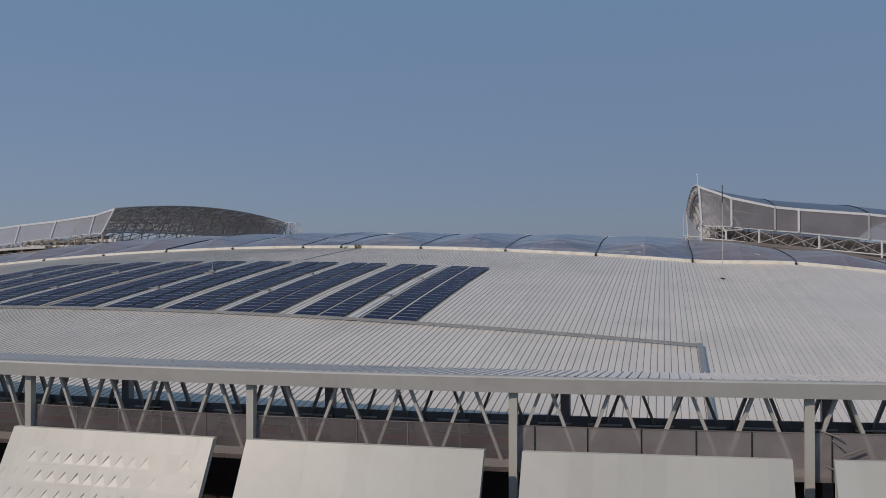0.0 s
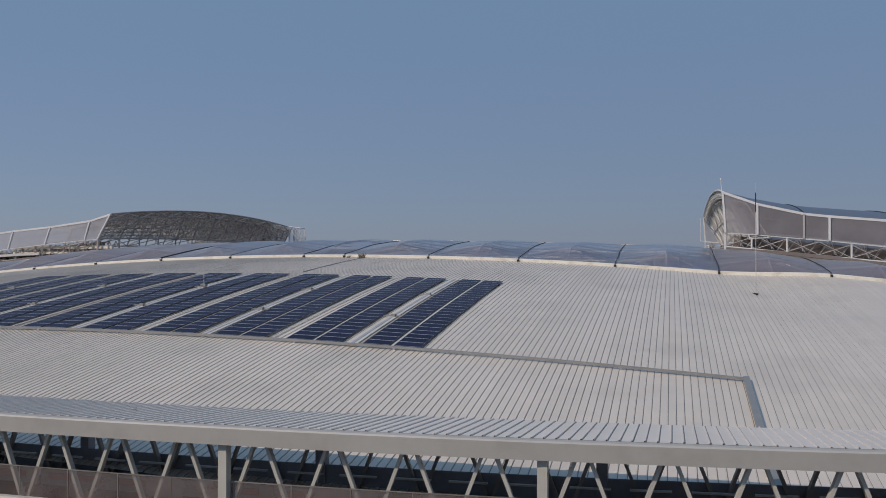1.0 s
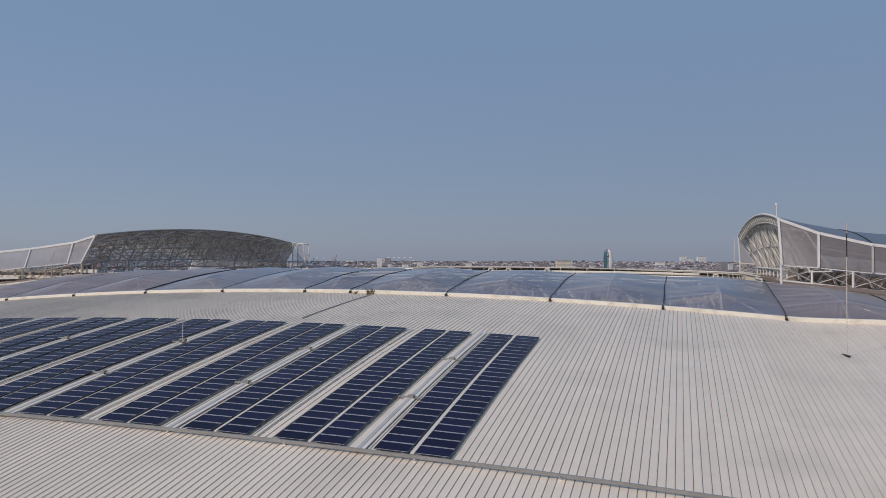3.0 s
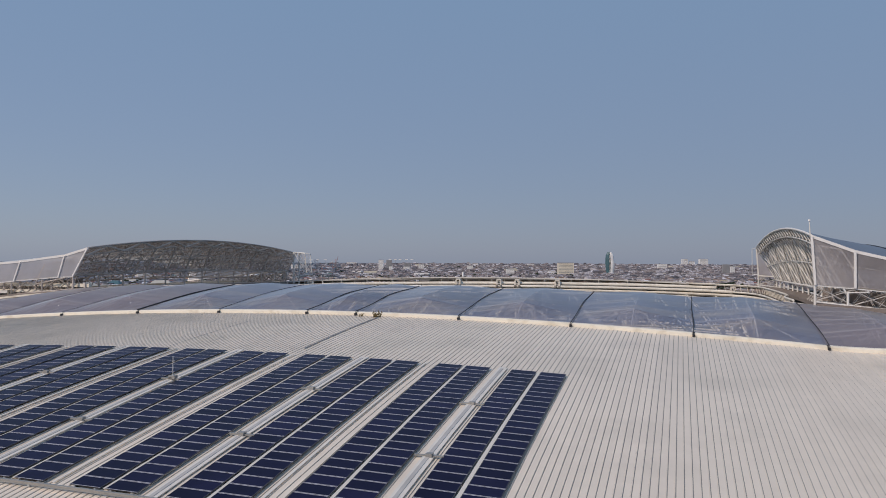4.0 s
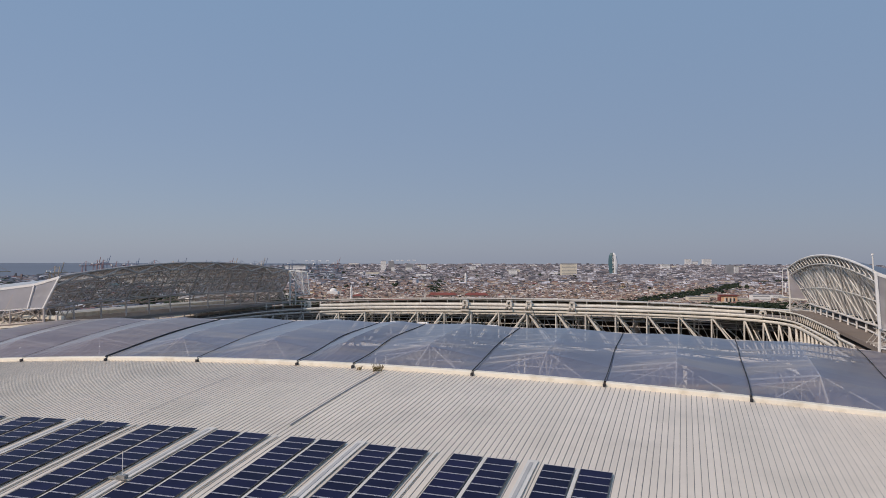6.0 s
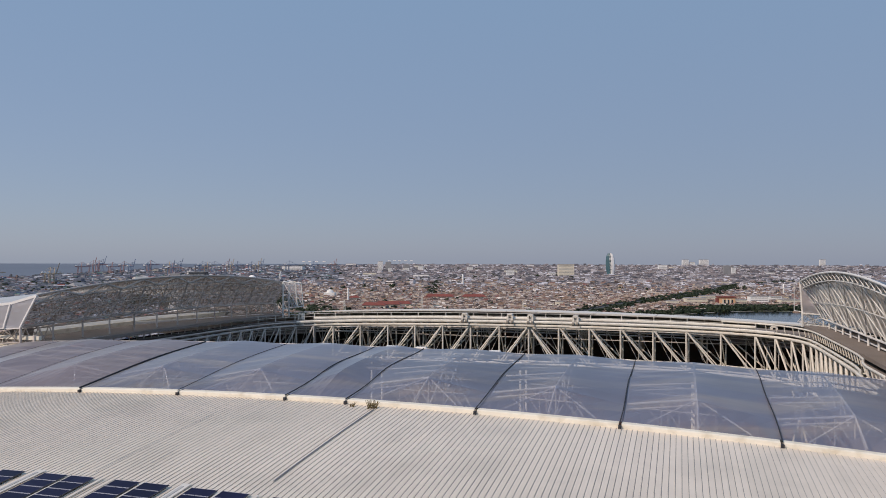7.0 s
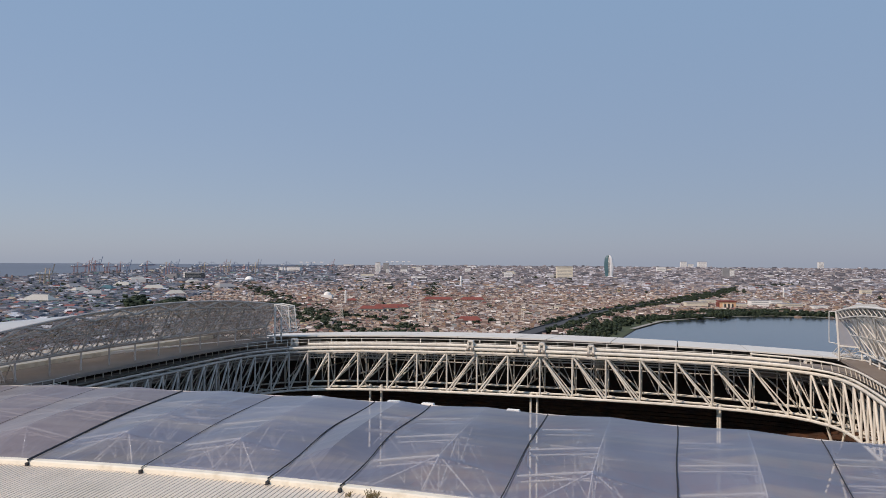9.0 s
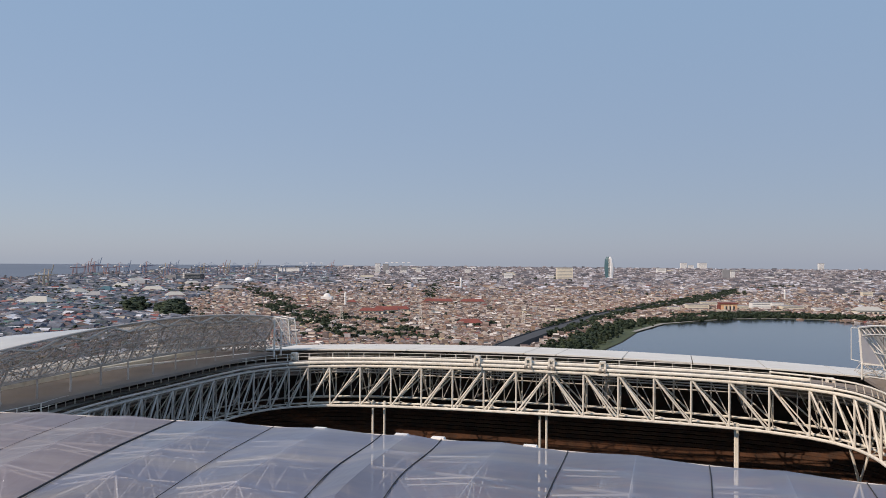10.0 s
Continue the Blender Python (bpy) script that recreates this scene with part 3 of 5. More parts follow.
def inner_z(u):
    return 72.0 - 0.0004 * (u + 36.0) ** 2 - 0.065 * max(0.0, u - 22.5) - 0.09 * max(0.0, -87.5 - u)


def side_roofs():
    """The decks on the ends of the opening, the far roof and the sheeting under the ribs."""
    def deck(u, v):
        return roof_z(u, v) - 0.16
    ob = part("roof_underlay", grid_mesh("roof_underlay", deck, steps(ROOF_U0, ROOF_U1, 48), steps(-17.5, 50.2, 14), DECK, 0.3))
    tagged(ob, "grey decking under the ribbed roof", "roof", kind="structure")
    for name, u0, u1, z0, edge, mat, label in (("deck_right", 25.6, 86.0, 70.5, 25.6, DECK, "grey-brown roof deck at the end of the opening"), ("deck_left", -106.0, -89.4, 70.1, -89.4, DECK, "grey-brown roof deck at the end of the opening"), ("roof_left", -165.0, -106.6, 70.1, -104.0, FAR_ROOFING, "white outer roof beside the deck")):
        f = lambda u, v, edge=edge, z0=z0: z0 + 0.25 - 0.00012 * (v - VC) ** 2 - 0.0026 * (u - edge) ** 2 - 0.05 * max(0.0, u - 25.6)
        ob = part(name, grid_mesh(name, f, steps(u0, u1, 16), steps(72.6, 147.5 if mat is DECK else 152.0, 18), mat, 0.5))
        tagged(ob, label, "roof deck", kind="structure")
    f = lambda v: 70.35 - 0.00012 * (v - VC) ** 2 - 0.0026 * 16.9 ** 2
    verts = [(u, v, f(v) + z) for v in steps(72.6, 147.5, 18) for u, z in ((-106.55, -0.2), (-106.55, 0.80), (-105.9, 0.80), (-105.9, -0.2))]
    faces = [(4 * i + j, 4 * i + 4 + j, 4 * i + 5 + j, 4 * i + 1 + j) for i in range(18) for j in range(3)]
    tagged(part("deck_kerb", mesh_of("deck_kerb", verts, faces, STRIP)), "yellowish cream kerb along the deck", "kerb", kind="structure")
    # added white band that stands in for the sunlit outer roof beyond
    bend = [(-117.0, 88.0), (-111.3, 102.4), (-105.0, 117.2), (-98.2, 133.1), (-93.5, 144.5)]
    verts = [(u + du, v, z) for u, v in bend for du, z in ((0.45, 68.6), (0.45, 70.2), (-0.45, 70.2), (-0.45, 68.6))]
    faces = [(4 * i + j, 4 * i + 4 + j, 4 * i + 5 + j, 4 * i + 1 + j) for i in range(4) for j in range(3)]
    tagged(part("sunlit_strip", mesh_of("sunlit_strip", verts, faces, FRAME_WHITE)), "white strip added for the sunlit outer roof beyond", "kerb", kind="structure")
    for name, u0, u1, edge, top in (("deck_front_right", 26.0, 84.0, 25.6, 70.75), ("deck_front_left", -150.0, -88.0, -89.4, 70.35)):
        us = steps(u0, u1, 16)
        verts = [(u, 72.65, z) for u in us for z in (max(top - 0.15 - 0.0026 * (u - edge) ** 2 - 0.05 * max(0.0, u - 25.6), inner_z(u) + 0.1), inner_z(u) - 1.2)]
        ob = part(name, mesh_of(name, verts, [(2 * i + 1, 2 * i + 3, 2 * i + 2, 2 * i) for i in range(16)], DECK))
        tagged(ob, "brown-grey front of the roof deck", "roof deck", kind="structure")
    def far(u, v):
        return 70.75 - 0.1 * (v - 170) - 0.0025 * (v - 170) ** 2 - 0.0006 * (u - UC) ** 2
    ob = part("roof_far", grid_mesh("roof_far", far, steps(-150, 86, 40), steps(170, 236, 10), ROOF, 0.4))
    tagged(ob, "pale metal roof on the far side", "roof", kind="structure")


side_roofs()


def ribbed_roof():
    """Long sheets with a raised seam, one after another along the eave."""
    roof = thing("ribbed_roof", (UC, 10, 60), "pale warm-grey standing-seam metal roof, slightly stained", "roof", kind="structure")
    ribs = [(0.0, 0.0), (0.006, 0.045), (0.04, 0.045), (0.046, 0.003), (0.092, 0.0), (SHEET, 0.0)]
    rest_v, rest_f, rest_s = [], [], []
    n = int((ROOF_U1 - ROOF_U0) / SHEET)
    for i in range(n):
        u = ROOF_U0 + i * SHEET
        vs = steps(max(eave(u) + 4.75, -21.5), 50.3, 9)
        verts = [(u + x, v, roof_z(u, v) + z) for v in vs for x, z in ribs]
        k = len(ribs)
        faces = [(a * k + b, a * k + b + 1, (a + 1) * k + b + 1, (a + 1) * k + b) for a in range(len(vs) - 1) for b in range(k - 1)]
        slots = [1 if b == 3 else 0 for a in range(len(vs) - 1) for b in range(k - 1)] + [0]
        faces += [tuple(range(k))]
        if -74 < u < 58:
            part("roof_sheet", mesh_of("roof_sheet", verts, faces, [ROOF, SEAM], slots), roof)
        else:
            base = len(rest_v)
            rest_v += verts
            rest_f += [tuple(base + q for q in f) for f in faces]
            rest_s += slots
    tagged(part("outer_sheets", mesh_of("outer_sheets", rest_v, rest_f, [ROOF, SEAM], rest_s), roof), kind="stuff")


def edge_strip():
    """The cream upstand along the inner edge of the ribbed roof, bay by bay, with the cables' feet."""
    strip = thing("edge_strip", (UC, 50.6, 69), "cream metal upstand between ribbed roof and membrane", "edge trim", kind="structure")
    for a, b in zip(SEAMS, SEAMS[1:]):
        us = steps(a + 0.12, b - 0.12, 6)
        verts, faces = [], []
        for u in us:
            z = roof_z(u, 50.5)
            for v, h in ((50.25, -0.1), (50.3, 0.30), (50.45, 0.40), (51.1, 0.42), (51.1, -0.1)):
                verts.append((u, v, z + h))
        for i in range(len(us) - 1):
            faces += [(i * 5 + j, (i + 1) * 5 + j, (i + 1) * 5 + j + 1, i * 5 + j + 1) for j in range(4)]
        faces += [(0, 1, 2, 3, 4), tuple(range(len(verts) - 1, len(verts) - 6, -1))]
        part("strip_length", mesh_of("strip_length", verts, faces, STRIP), strip)


SEAMS = [-35.15 - 12.53 * k for k in range(8, -1, -1)] + [-28.6 + 12.95 * k for k in range(0, 9)]
EDGE_V = 73.2                            # the free edge of the near membrane


def mem_z(u, v, a, b):
    """The tent of one bay between seams a and b."""
    t = (v - 51.1) / (EDGE_V - 51.1)
    s = (u - a) / (b - a)
    low, high = roof_z(u, 50.5) + 0.42, inner_z(u)
    return low + (high - low) * t + 0.32 * math.sin(math.pi * t) + (1 - abs(2 * s - 1)) * 1.3 * min(1.0, t * 4.5) * (1 - 0.75 * t)


def near_membrane():
    roof = thing("membrane_roof", (UC, 63, 69), "bluish translucent membrane roof over white steel trusses", "membrane roof")
    for a, b in zip(SEAMS, SEAMS[1:]):
        us, vs = steps(a, b, 8), steps(51.1, EDGE_V, 10)
        part("membrane_panel", grid_mesh("membrane_panel", lambda u, v: mem_z(u, v, a, b), us, vs, MEMBRANE_BROWN if a > 23 or b < -60 else MEMBRANE), roof)
        swept("edge_tube", [(u, EDGE_V + 0.05, inner_z(u)) for u in us], 0.09, STEEL_MID, roof)
    for i, a in enumerate(SEAMS[1:-1]):
        wob = 0.25 if abs(a - UC) < 10 else 0.06
        line = [(a + wob * math.sin(9 * t), 50.2 + (EDGE_V - 49.9) * t, mem_z(a, 51.1 + (EDGE_V - 51.1) * t, a, a + BAY) + 0.07) for t in steps(0, 1, 14)]
        swept("seam_cable", line, 0.10 if abs(a + 60.2) < 1 else 0.035 if abs(a + 47.7) < 1 else 0.018 if a < -65 else 0.055, DARK, roof, "black seam cable", 6)
        part("cable_foot", box_mesh("cable_foot", (a - 0.13, 50.0, roof_z(a, 50) - 0.1), (a + 0.13, 50.4, roof_z(a, 50) + 0.3), DARK), roof)


def far_membrane():
    roof = thing("membrane_roof", (UC, 160, 69), "pale far membrane roof seen edge-on", "membrane roof")
    for a, b in zip(SEAMS, SEAMS[1:]):
        f = lambda u, v: 71.88 - (v - 150.8) * 0.045 - 0.00045 * (u - UC) ** 2
        part("membrane_panel", grid_mesh("membrane_panel", f, steps(a + 0.1, b - 0.1, 4), steps(150.8, 170.5, 4), FAR_ROOFING, 0.25), roof)


def under_decks():
    """Brown decking close under the two ends of the near membrane."""
    for name, u0, u1, deep in (("deck_under_right", 16.2, 74.0, 1.9), ("deck_under_left", -134.0, -65.0, 3.3)):
        f = lambda u, v: mem_z(u, v, u - 6, u + 6) - deep
        tagged(part(name, grid_mesh(name, f, steps(u0, u1, 12), steps(51.4, 72.5, 6), DECK, 0.3)), "brown-grey decking under the end of the membrane", "roof deck", kind="structure")


edge_strip()
near_membrane()
under_decks()
far_membrane()


def plane_truss(name, line, depth, panels, mats, label, chord=0.3, web=0.17, lean=None, back=None):
    """An upright truss along a line of top points: top and bottom chord, posts and diagonals that lean towards the middle, and a second plane behind."""
    t = thing(name, line[0], label, "truss")
    n = len(line)
    for shift, r in ((Vector((0, 0, 0)), 1.0),) + (((Vector(back), 0.75),) if back else ()):
        top = [Vector(p) + shift for p in line]
        low = [p - Vector((0, 0, depth)) for p in top]
        for pts in (top, low):
            for a, b in zip(pts, pts[1:]):
                bar("chord", a, b, chord * r, mats, t)
        for i in range(n):
            bar("post", top[i], low[i], web * r, mats, t)
            if i < n - 1:
                right = (i >= n // 2) if lean is None else lean
                bar("diagonal", top[i] if right else low[i], low[i + 1] if right else top[i + 1], web * r, mats, t)
    if back:
        for i in range(n):
            p, q = Vector(line[i]), Vector(line[i]) + Vector(back)
            d = Vector((0, 0, depth))
            bar("brace", p, q, web * 0.8, mats, t)
            bar("brace", p - d, q - d, web * 0.8, mats, t)
            if i < n - 1:
                bar("brace", p, Vector(line[i + 1]) + Vector(back) - d, web * 0.7, mats, t)
    return t


def ring_point(a):
    """The rounded rectangle of the opening's rim, by angle."""
    cx, sx = math.cos(a), math.sin(a)
    e = (abs(cx / 56.5) ** 5.4 + abs(sx / 36.0) ** 5.4) ** (-1 / 5.4)
    return UC + e * cx, VC + e * sx


def rim_z(u):
    return 69.05 - 0.00028 * (u - UC) ** 2 + 0.007 * (u - UC)


def ring_stations():
    """Truss joints round the far half of the rim: (u, v, z) and the outward direction; closer together on the ends."""
    fine = [ring_point(radians(-25 + 230 * i / 1400)) for i in range(1401)]
    fine = [(fine[0][0], 73.5 + (fine[0][1] - 73.5) * i / 60) for i in range(60)] + fine + [(fine[-1][0], fine[-1][1] + (73.5 - fine[-1][1]) * i / 60) for i in range(1, 61)]
    out, run = [], 1e9
    for p, q in zip(fine, fine[1:]):
        run += math.dist(p, q)
        if run >= (6.46 if abs(q[0] - UC) < 47 else 3.9):
            run = 0.0
            t = Vector((q[0] - p[0], q[1] - p[1])).normalized()
            out.append((Vector((q[0], q[1], rim_z(q[0]))), Vector((t.y, -t.x, 0))))
    return out


RIM = ring_stations()


def opening_trusses():
    t = thing("opening_truss", (UC, 146, 61), "cream steel truss round the far side of the roof opening", "truss")
    depth = Vector((0, 0, 8.25))
    n = len(RIM)
    tone = lambda p: STEEL if p.x > -78 else STEEL_MID
    for lay, (shift, cr, wr) in enumerate(((0.0, 0.30, 0.19), (2.0, 0.22, 0.13), (6.0, 0.24, 0.15))):
        top = [p + d * shift - Vector((0, 0, 0.15 * shift)) for p, d in RIM]
        low = [p - depth + Vector((0, 0, 0.3 * shift)) for p in top]
        for pts in (top, low):
            for a, b in zip(pts, pts[1:]):
                bar("chord", a, b, cr if a.x > -78 else 0.75 * cr, tone(a), t)
        mid = min(range(n), key=lambda i: abs(top[i].x - UC - 2))
        for i in range(n):
            if lay != 1:
                bar("post", top[i], low[i], wr, tone(top[i]), t)
            if i < n - 1:
                lean = i < mid
                bar("diagonal", top[i + 1] if lean else top[i], low[i] if lean else low[i + 1], wr, tone(top[i]), t)
                if lay == 0 and abs(i - mid) < 4:
                    bar("diagonal", top[i + 1] if lean else top[i], low[i].lerp(low[i + 1], 0.12 if lean else 0.88), wr * 0.8, tone(top[i]), t)
    for i in range(n - 1):
        (p, d), (q, e) = RIM[i], RIM[i + 1]
        m, w = (p + q) / 2 + d * 4.0 - Vector((0, 0, 0.8)), (p + q) / 2 + d * 4.0 - depth + Vector((0, 0, 1.0))
        bar("inner_post", m, w, 0.10, STEEL_MID, t)
        bar("inner_web", m, (p if i < mid else q) + d * 4.0 - depth + Vector((0, 0, 1.0)), 0.09, STEEL_MID, t)
        bar("inner_web", w, (q if i < mid else p) + d * 3.0 - Vector((0, 0, 0.6)), 0.08, STEEL_MID, t)
        for k, dz in ((3.2, -1.2), (4.6, -1.9), (5.2, -1.0)):
            bar("inner_rail", p + d * k + Vector((0, 0, dz)), q + e * k + Vector((0, 0, dz)), 0.12, STEEL_MID, t)
    for i, (p, d) in enumerate(RIM):
        bar("brace", p, p + d * 6.0, 0.12, STEEL, t)
        bar("brace", p - depth, p + d * 6.0 - depth, 0.12, STEEL, t)
        bar("brace", p, p + d * 6.0 - depth, 0.11, STEEL, t)
        if i < n - 1:
            bar("brace", p - depth, RIM[i + 1][0] + RIM[i + 1][1] * 6.0 - depth, 0.09, STEEL, t)
    us = steps(-84.5, 20.8, 16)
    plane_truss("near_truss", [(u, 72.7, inner_z(u) - 1.6) for u in us], 7.5, 16, STEEL_MID, "pale steel truss under the near membrane edge", 0.26, 0.15, None, (0, -4.5, -0.4))


opening_trusses()


def rafter_trusses():
    """Roof girders behind the far truss, running back over the upper stand."""
    for k in range(-4, 5):
        u = UC + k * 12.93
        g = thing("roof_girder", (u, 158, 60), "pale steel roof girder over the far stand", "roof girder", "girders over the far stand")
        tops = [Vector((u, v, 69.5 - 0.06 * (v - 152))) for v in steps(152, 176, 5)]
        lows = [Vector((u, v, 62.5 - 0.02 * (v - 152))) for v in steps(152, 176, 5)]
        for i in range(6):
            bar("post", tops[i], lows[i], 0.12, STEEL_MID, g)
            if i < 5:
                bar("chord", tops[i], tops[i + 1], 0.18, STEEL_MID, g)
                bar("chord", lows[i], lows[i + 1], 0.18, STEEL_MID, g)
                bar("diagonal", tops[i], lows[i + 1], 0.12, STEEL_MID, g)
        for v, z in ((156, 65.5), (163, 66.5)):
            bar("purlin", (u - 6.4, v, z), (u + 6.4, v, z), 0.12, STEEL_MID, g)


rafter_trusses()


def movable_roof(name, u0, s, ztop, zbot, lean, drop, floor, steel, net, label):
    """One parked half of the sliding roof: an overhanging lattice face towards the opening, framed end walls, and arched sheeting."""
    t = thing(name, (u0 + s * lean, VC, zbot), label, "sliding roof")

    def arch(v):
        return ztop - 0.0016 * (v - VC) ** 2
    def base(v):                          # the lower chord of the far-side half is bowed
        return zbot + (0.0 if s > 0 else 1.0 * max(0.0, 1 - ((v - 106) / 46) ** 2))
    def crown(a, v):                      # the sheeting bellies up behind its end rails
        return (0.85 if s > 0 else 0.0) * min(1.0, a / 7) * (1 - ((v - VC) / 37.5) ** 4)
    vs = steps(73.0, 148.0, 12)
    fine = steps(73.0, 148.0, 48)
    u = lambda a: u0 + s * a
    verts, faces = [], []
    for a, d in drop:
        for v in fine:
            verts.append((u(a), v, arch(v) + d + 0.15 + crown(a, v)))
    k = len(fine)
    for i in range(len(drop) - 1):
        for j in range(k - 1):
            q = (i * k + j, (i + 1) * k + j, (i + 1) * k + j + 1, i * k + j + 1)
            faces.append(q if s > 0 else q[::-1])
    part("roof_sheet", mesh_of("roof_sheet", verts, faces, FAR_FILM if s < 0 else SHEET_WHITE), t, "arched blue-grey sheeting")
    if s > 0:
        for i in (2, 4):
            a, d = drop[i]
            swept("sheet_joint", [(u(a), v, arch(v) + d + 0.2 + crown(a, v)) for v in fine], 0.08, DARK, t, "black joint strap", 5)
    swept("arch_rim", [(u(0), v, arch(v) + 0.1) for v in fine], 0.17, steel, t)
    swept("arch_rim", [(u(0.5), v, arch(v) - 1.25) for v in fine], 0.10, steel, t)
    half = 1 if s > 0 else 3
    for i in range(0, 48, 2 * half):
        v0, v1, v2 = fine[i], fine[i + half], fine[i + 2 * half]
        for a, b in ((v0, v1), (v2, v1)):
            bar("rim_web", (u(0.5), a, arch(a) - 1.25), (u(0), b, arch(b)), 0.075 if s > 0 else 0.16, steel if s > 0 else STEEL_MID, t)
        bar("bracket", (u(0), v1, arch(v1)), (u(3.6), v1, arch(v1) - 2.4), 0.09, steel, t)
    deep = 2.6 if s > 0 else 8.5
    for lay, (da, r) in enumerate(((0.0, 1.0), (deep, 0.85))):
        tops = [Vector((u(da + 0.8), v, arch(v) - 1.2 - 0.19 * deep * lay)) for v in vs]
        lows = [Vector((u(da + lean), v, base(v) + (0.1 if s > 0 else -1.6) * lay)) for v in vs]
        mids = [p.lerp(q, 0.5) for p, q in zip(tops, lows)]
        for pts, rr in ((tops, 0.13), (mids, 0.10), (lows, 0.17)):
            for p, q in zip(pts, pts[1:]):
                bar("chord", p, q, rr * r, steel, t)
        for i, (p, m, q) in enumerate(zip(tops, mids, lows)):
            bar("post", p, q, (0.12 if s > 0 else 0.16) * r, steel, t)
            if i < len(vs) - 1:
                if i % 2 == lay:
                    bar("diagonal", p, mids[i + 1], 0.09 * r, steel, t)
                    bar("diagonal", mids[i + 1], q, 0.09 * r, steel, t)
                else:
                    bar("diagonal", m, tops[i + 1], 0.09 * r, steel, t)
                    bar("diagonal", m, lows[i + 1], 0.09 * r, steel, t)
                bar("post", (p + tops[i + 1]) / 2, (q + lows[i + 1]) / 2, 0.07 * r, steel, t)
    for v in vs:
        bar("tie", (u(0.8), v, arch(v) - 1.2), (u(0.8 + deep), v, arch(v) - 1.2 - 0.19 * deep), 0.09, steel, t)
        bar("tie", (u(lean), v, base(v)), (u(lean + deep), v, base(v) + (0.1 if s > 0 else -1.6)), 0.09, steel, t)
        bar("tie", (u(0.4 * 2 + 0.5 * (lean - 0.8)), v, (arch(v) - 1.2 + zbot) / 2), (u(3.4), v, arch(v) - 1.7), 0.07, steel, t)
        bar("leg", (u(lean + 0.2), v, base(v)), (u(lean + 0.2), v, zbot - 2.2), 0.16, steel, t)
    verts = [x for v in fine for x in ((u(lean + (1.3 if s > 0 else 0.5)), v, base(v) + 0.2), (u(2.0 if s > 0 else 0.35), v, arch(v) - (1.3 if s > 0 else 0.25)))]
    part("netting", mesh_of("netting", verts, [(2 * i, 2 * i + 2, 2 * i + 3, 2 * i + 1) for i in range(k - 1)], net), t, "fine grey netting")
    web_v, web_f = [], []

    def rod(p, q, r):                     # one thin member of the fine web
        p, q = Vector(p), Vector(q)
        d = (q - p).normalized()
        x = d.cross(Vector((0.3, 0.2, 1))).normalized() * r
        y = d.cross(x)
        b = len(web_v)
        web_v.extend(tuple(e + o) for e in (p, q) for o in (x, y, -x, -y))
        web_f.extend((b + j, b + (j + 1) % 4, b + 4 + (j + 1) % 4, b + 4 + j) for j in range(4))
    if s < 0:                             # a finer web between the two faces
        mesh_v = steps(73.3, 147.7, 34)
        for a, z0, lift in ((0.2, 0.3, 0.5), (7.0, 0.6, 2.0)):
            for i, (v, w) in enumerate(zip(mesh_v, mesh_v[1:])):
                level = [base(v) + z0 + (arch(v) - lift - base(v) - z0) * j / 4 for j in range(5)]
                for j in range(4):
                    slant = a + (lean - 0.1) * (1 - (j + 0.5) / 4) * (a < 2)
                    rod((u(slant), v if (i + j) % 2 else w, level[j]), (u(slant - 0.3), w if (i + j) % 2 else v, level[j + 1]), 0.065 if a < 2 else 0.04)
                    rod((u(slant), v, level[j]), (u(slant), w, level[j]), 0.055)
        vv = steps(73.5, 147.5, 36)
        for i, (v, w) in enumerate(zip(vv, vv[1:])):
            for z0, z1 in ((base(v) - 0.3, arch(v) * 0.45 + zbot * 0.55), (arch(v) * 0.45 + zbot * 0.55, arch(v) - 2.0)):
                bar("lattice_bar", (u(4.5), v if i % 2 else w, z0), (u(4.5), w if i % 2 else v, z1), 0.08, STEEL_DULL, t)
            bar("lattice_bar", (u(4.5), v, arch(v) * 0.45 + zbot * 0.55), (u(4.5), w, arch(w) * 0.45 + zbot * 0.55), 0.07, steel, t)
    for v in (73.0, 148.0):
        tp = [Vector((u(a), v, arch(v) + d)) for a, d in drop]
        bt = [Vector((u(a), v, z)) for a, z in floor]
        out = Vector((0, -0.2 if v < VC else 0.2, 0))
        for pts in (tp, bt):
            for p, q in zip(pts, pts[1:]):
                bar("frame_rail", p, q, 0.19 if pts is tp else 0.12, FRAME_WHITE, t, "box")
        for i, (p, q) in enumerate(zip(tp, bt)):
            bar("frame_post", p + out, q + out, (0.12 if s < 0 else 0.14) if i not in (2, 4) or s < 0 else 0.12, FRAME_WHITE if i not in (2, 4) or s < 0 else STEEL_MID, t, "box")
        for i in range(len(tp) - 1):
            part("wall_panel", mesh_of("wall_panel", [p + Vector((0, -0.12 if v < VC else 0.12, 0)) for p in (tp[i], tp[i + 1], bt[i + 1], bt[i])], [(0, 1, 2, 3)], NET_LIGHT if s > 0 else NET_PALE), t, "pale see-through wall panel")
            bar("inner_rail", tp[i].lerp(bt[i], 0.4) + Vector((0, 1.5, 0)), tp[i + 1].lerp(bt[i + 1], 0.4) + Vector((0, 1.5, 0)), 0.08, steel, t)
        a0, a1 = floor[0][0], floor[-1][0]
        low = lambda a: floor[0][1] + (floor[-1][1] - floor[0][1]) * (a - a0) / (a1 - a0)
        n, dep = 9, 2.15
        # made-up plate that gives the dark mass behind the carriage bars
        plate = [(u(x), v + (3.8 if v < VC else -3.8), low(x) - h) for x in steps(a0 + 1.5, a1, 8) for h in (0.25, dep + 0.4)]
        if v < VC:
            part("carriage_dark_plate", mesh_of("carriage_dark_plate", plate, [(2 * i, 2 * i + 2, 2 * i + 3, 2 * i + 1) for i in range(8)], DECK), t, "brown plate added for the dark behind the carriage")
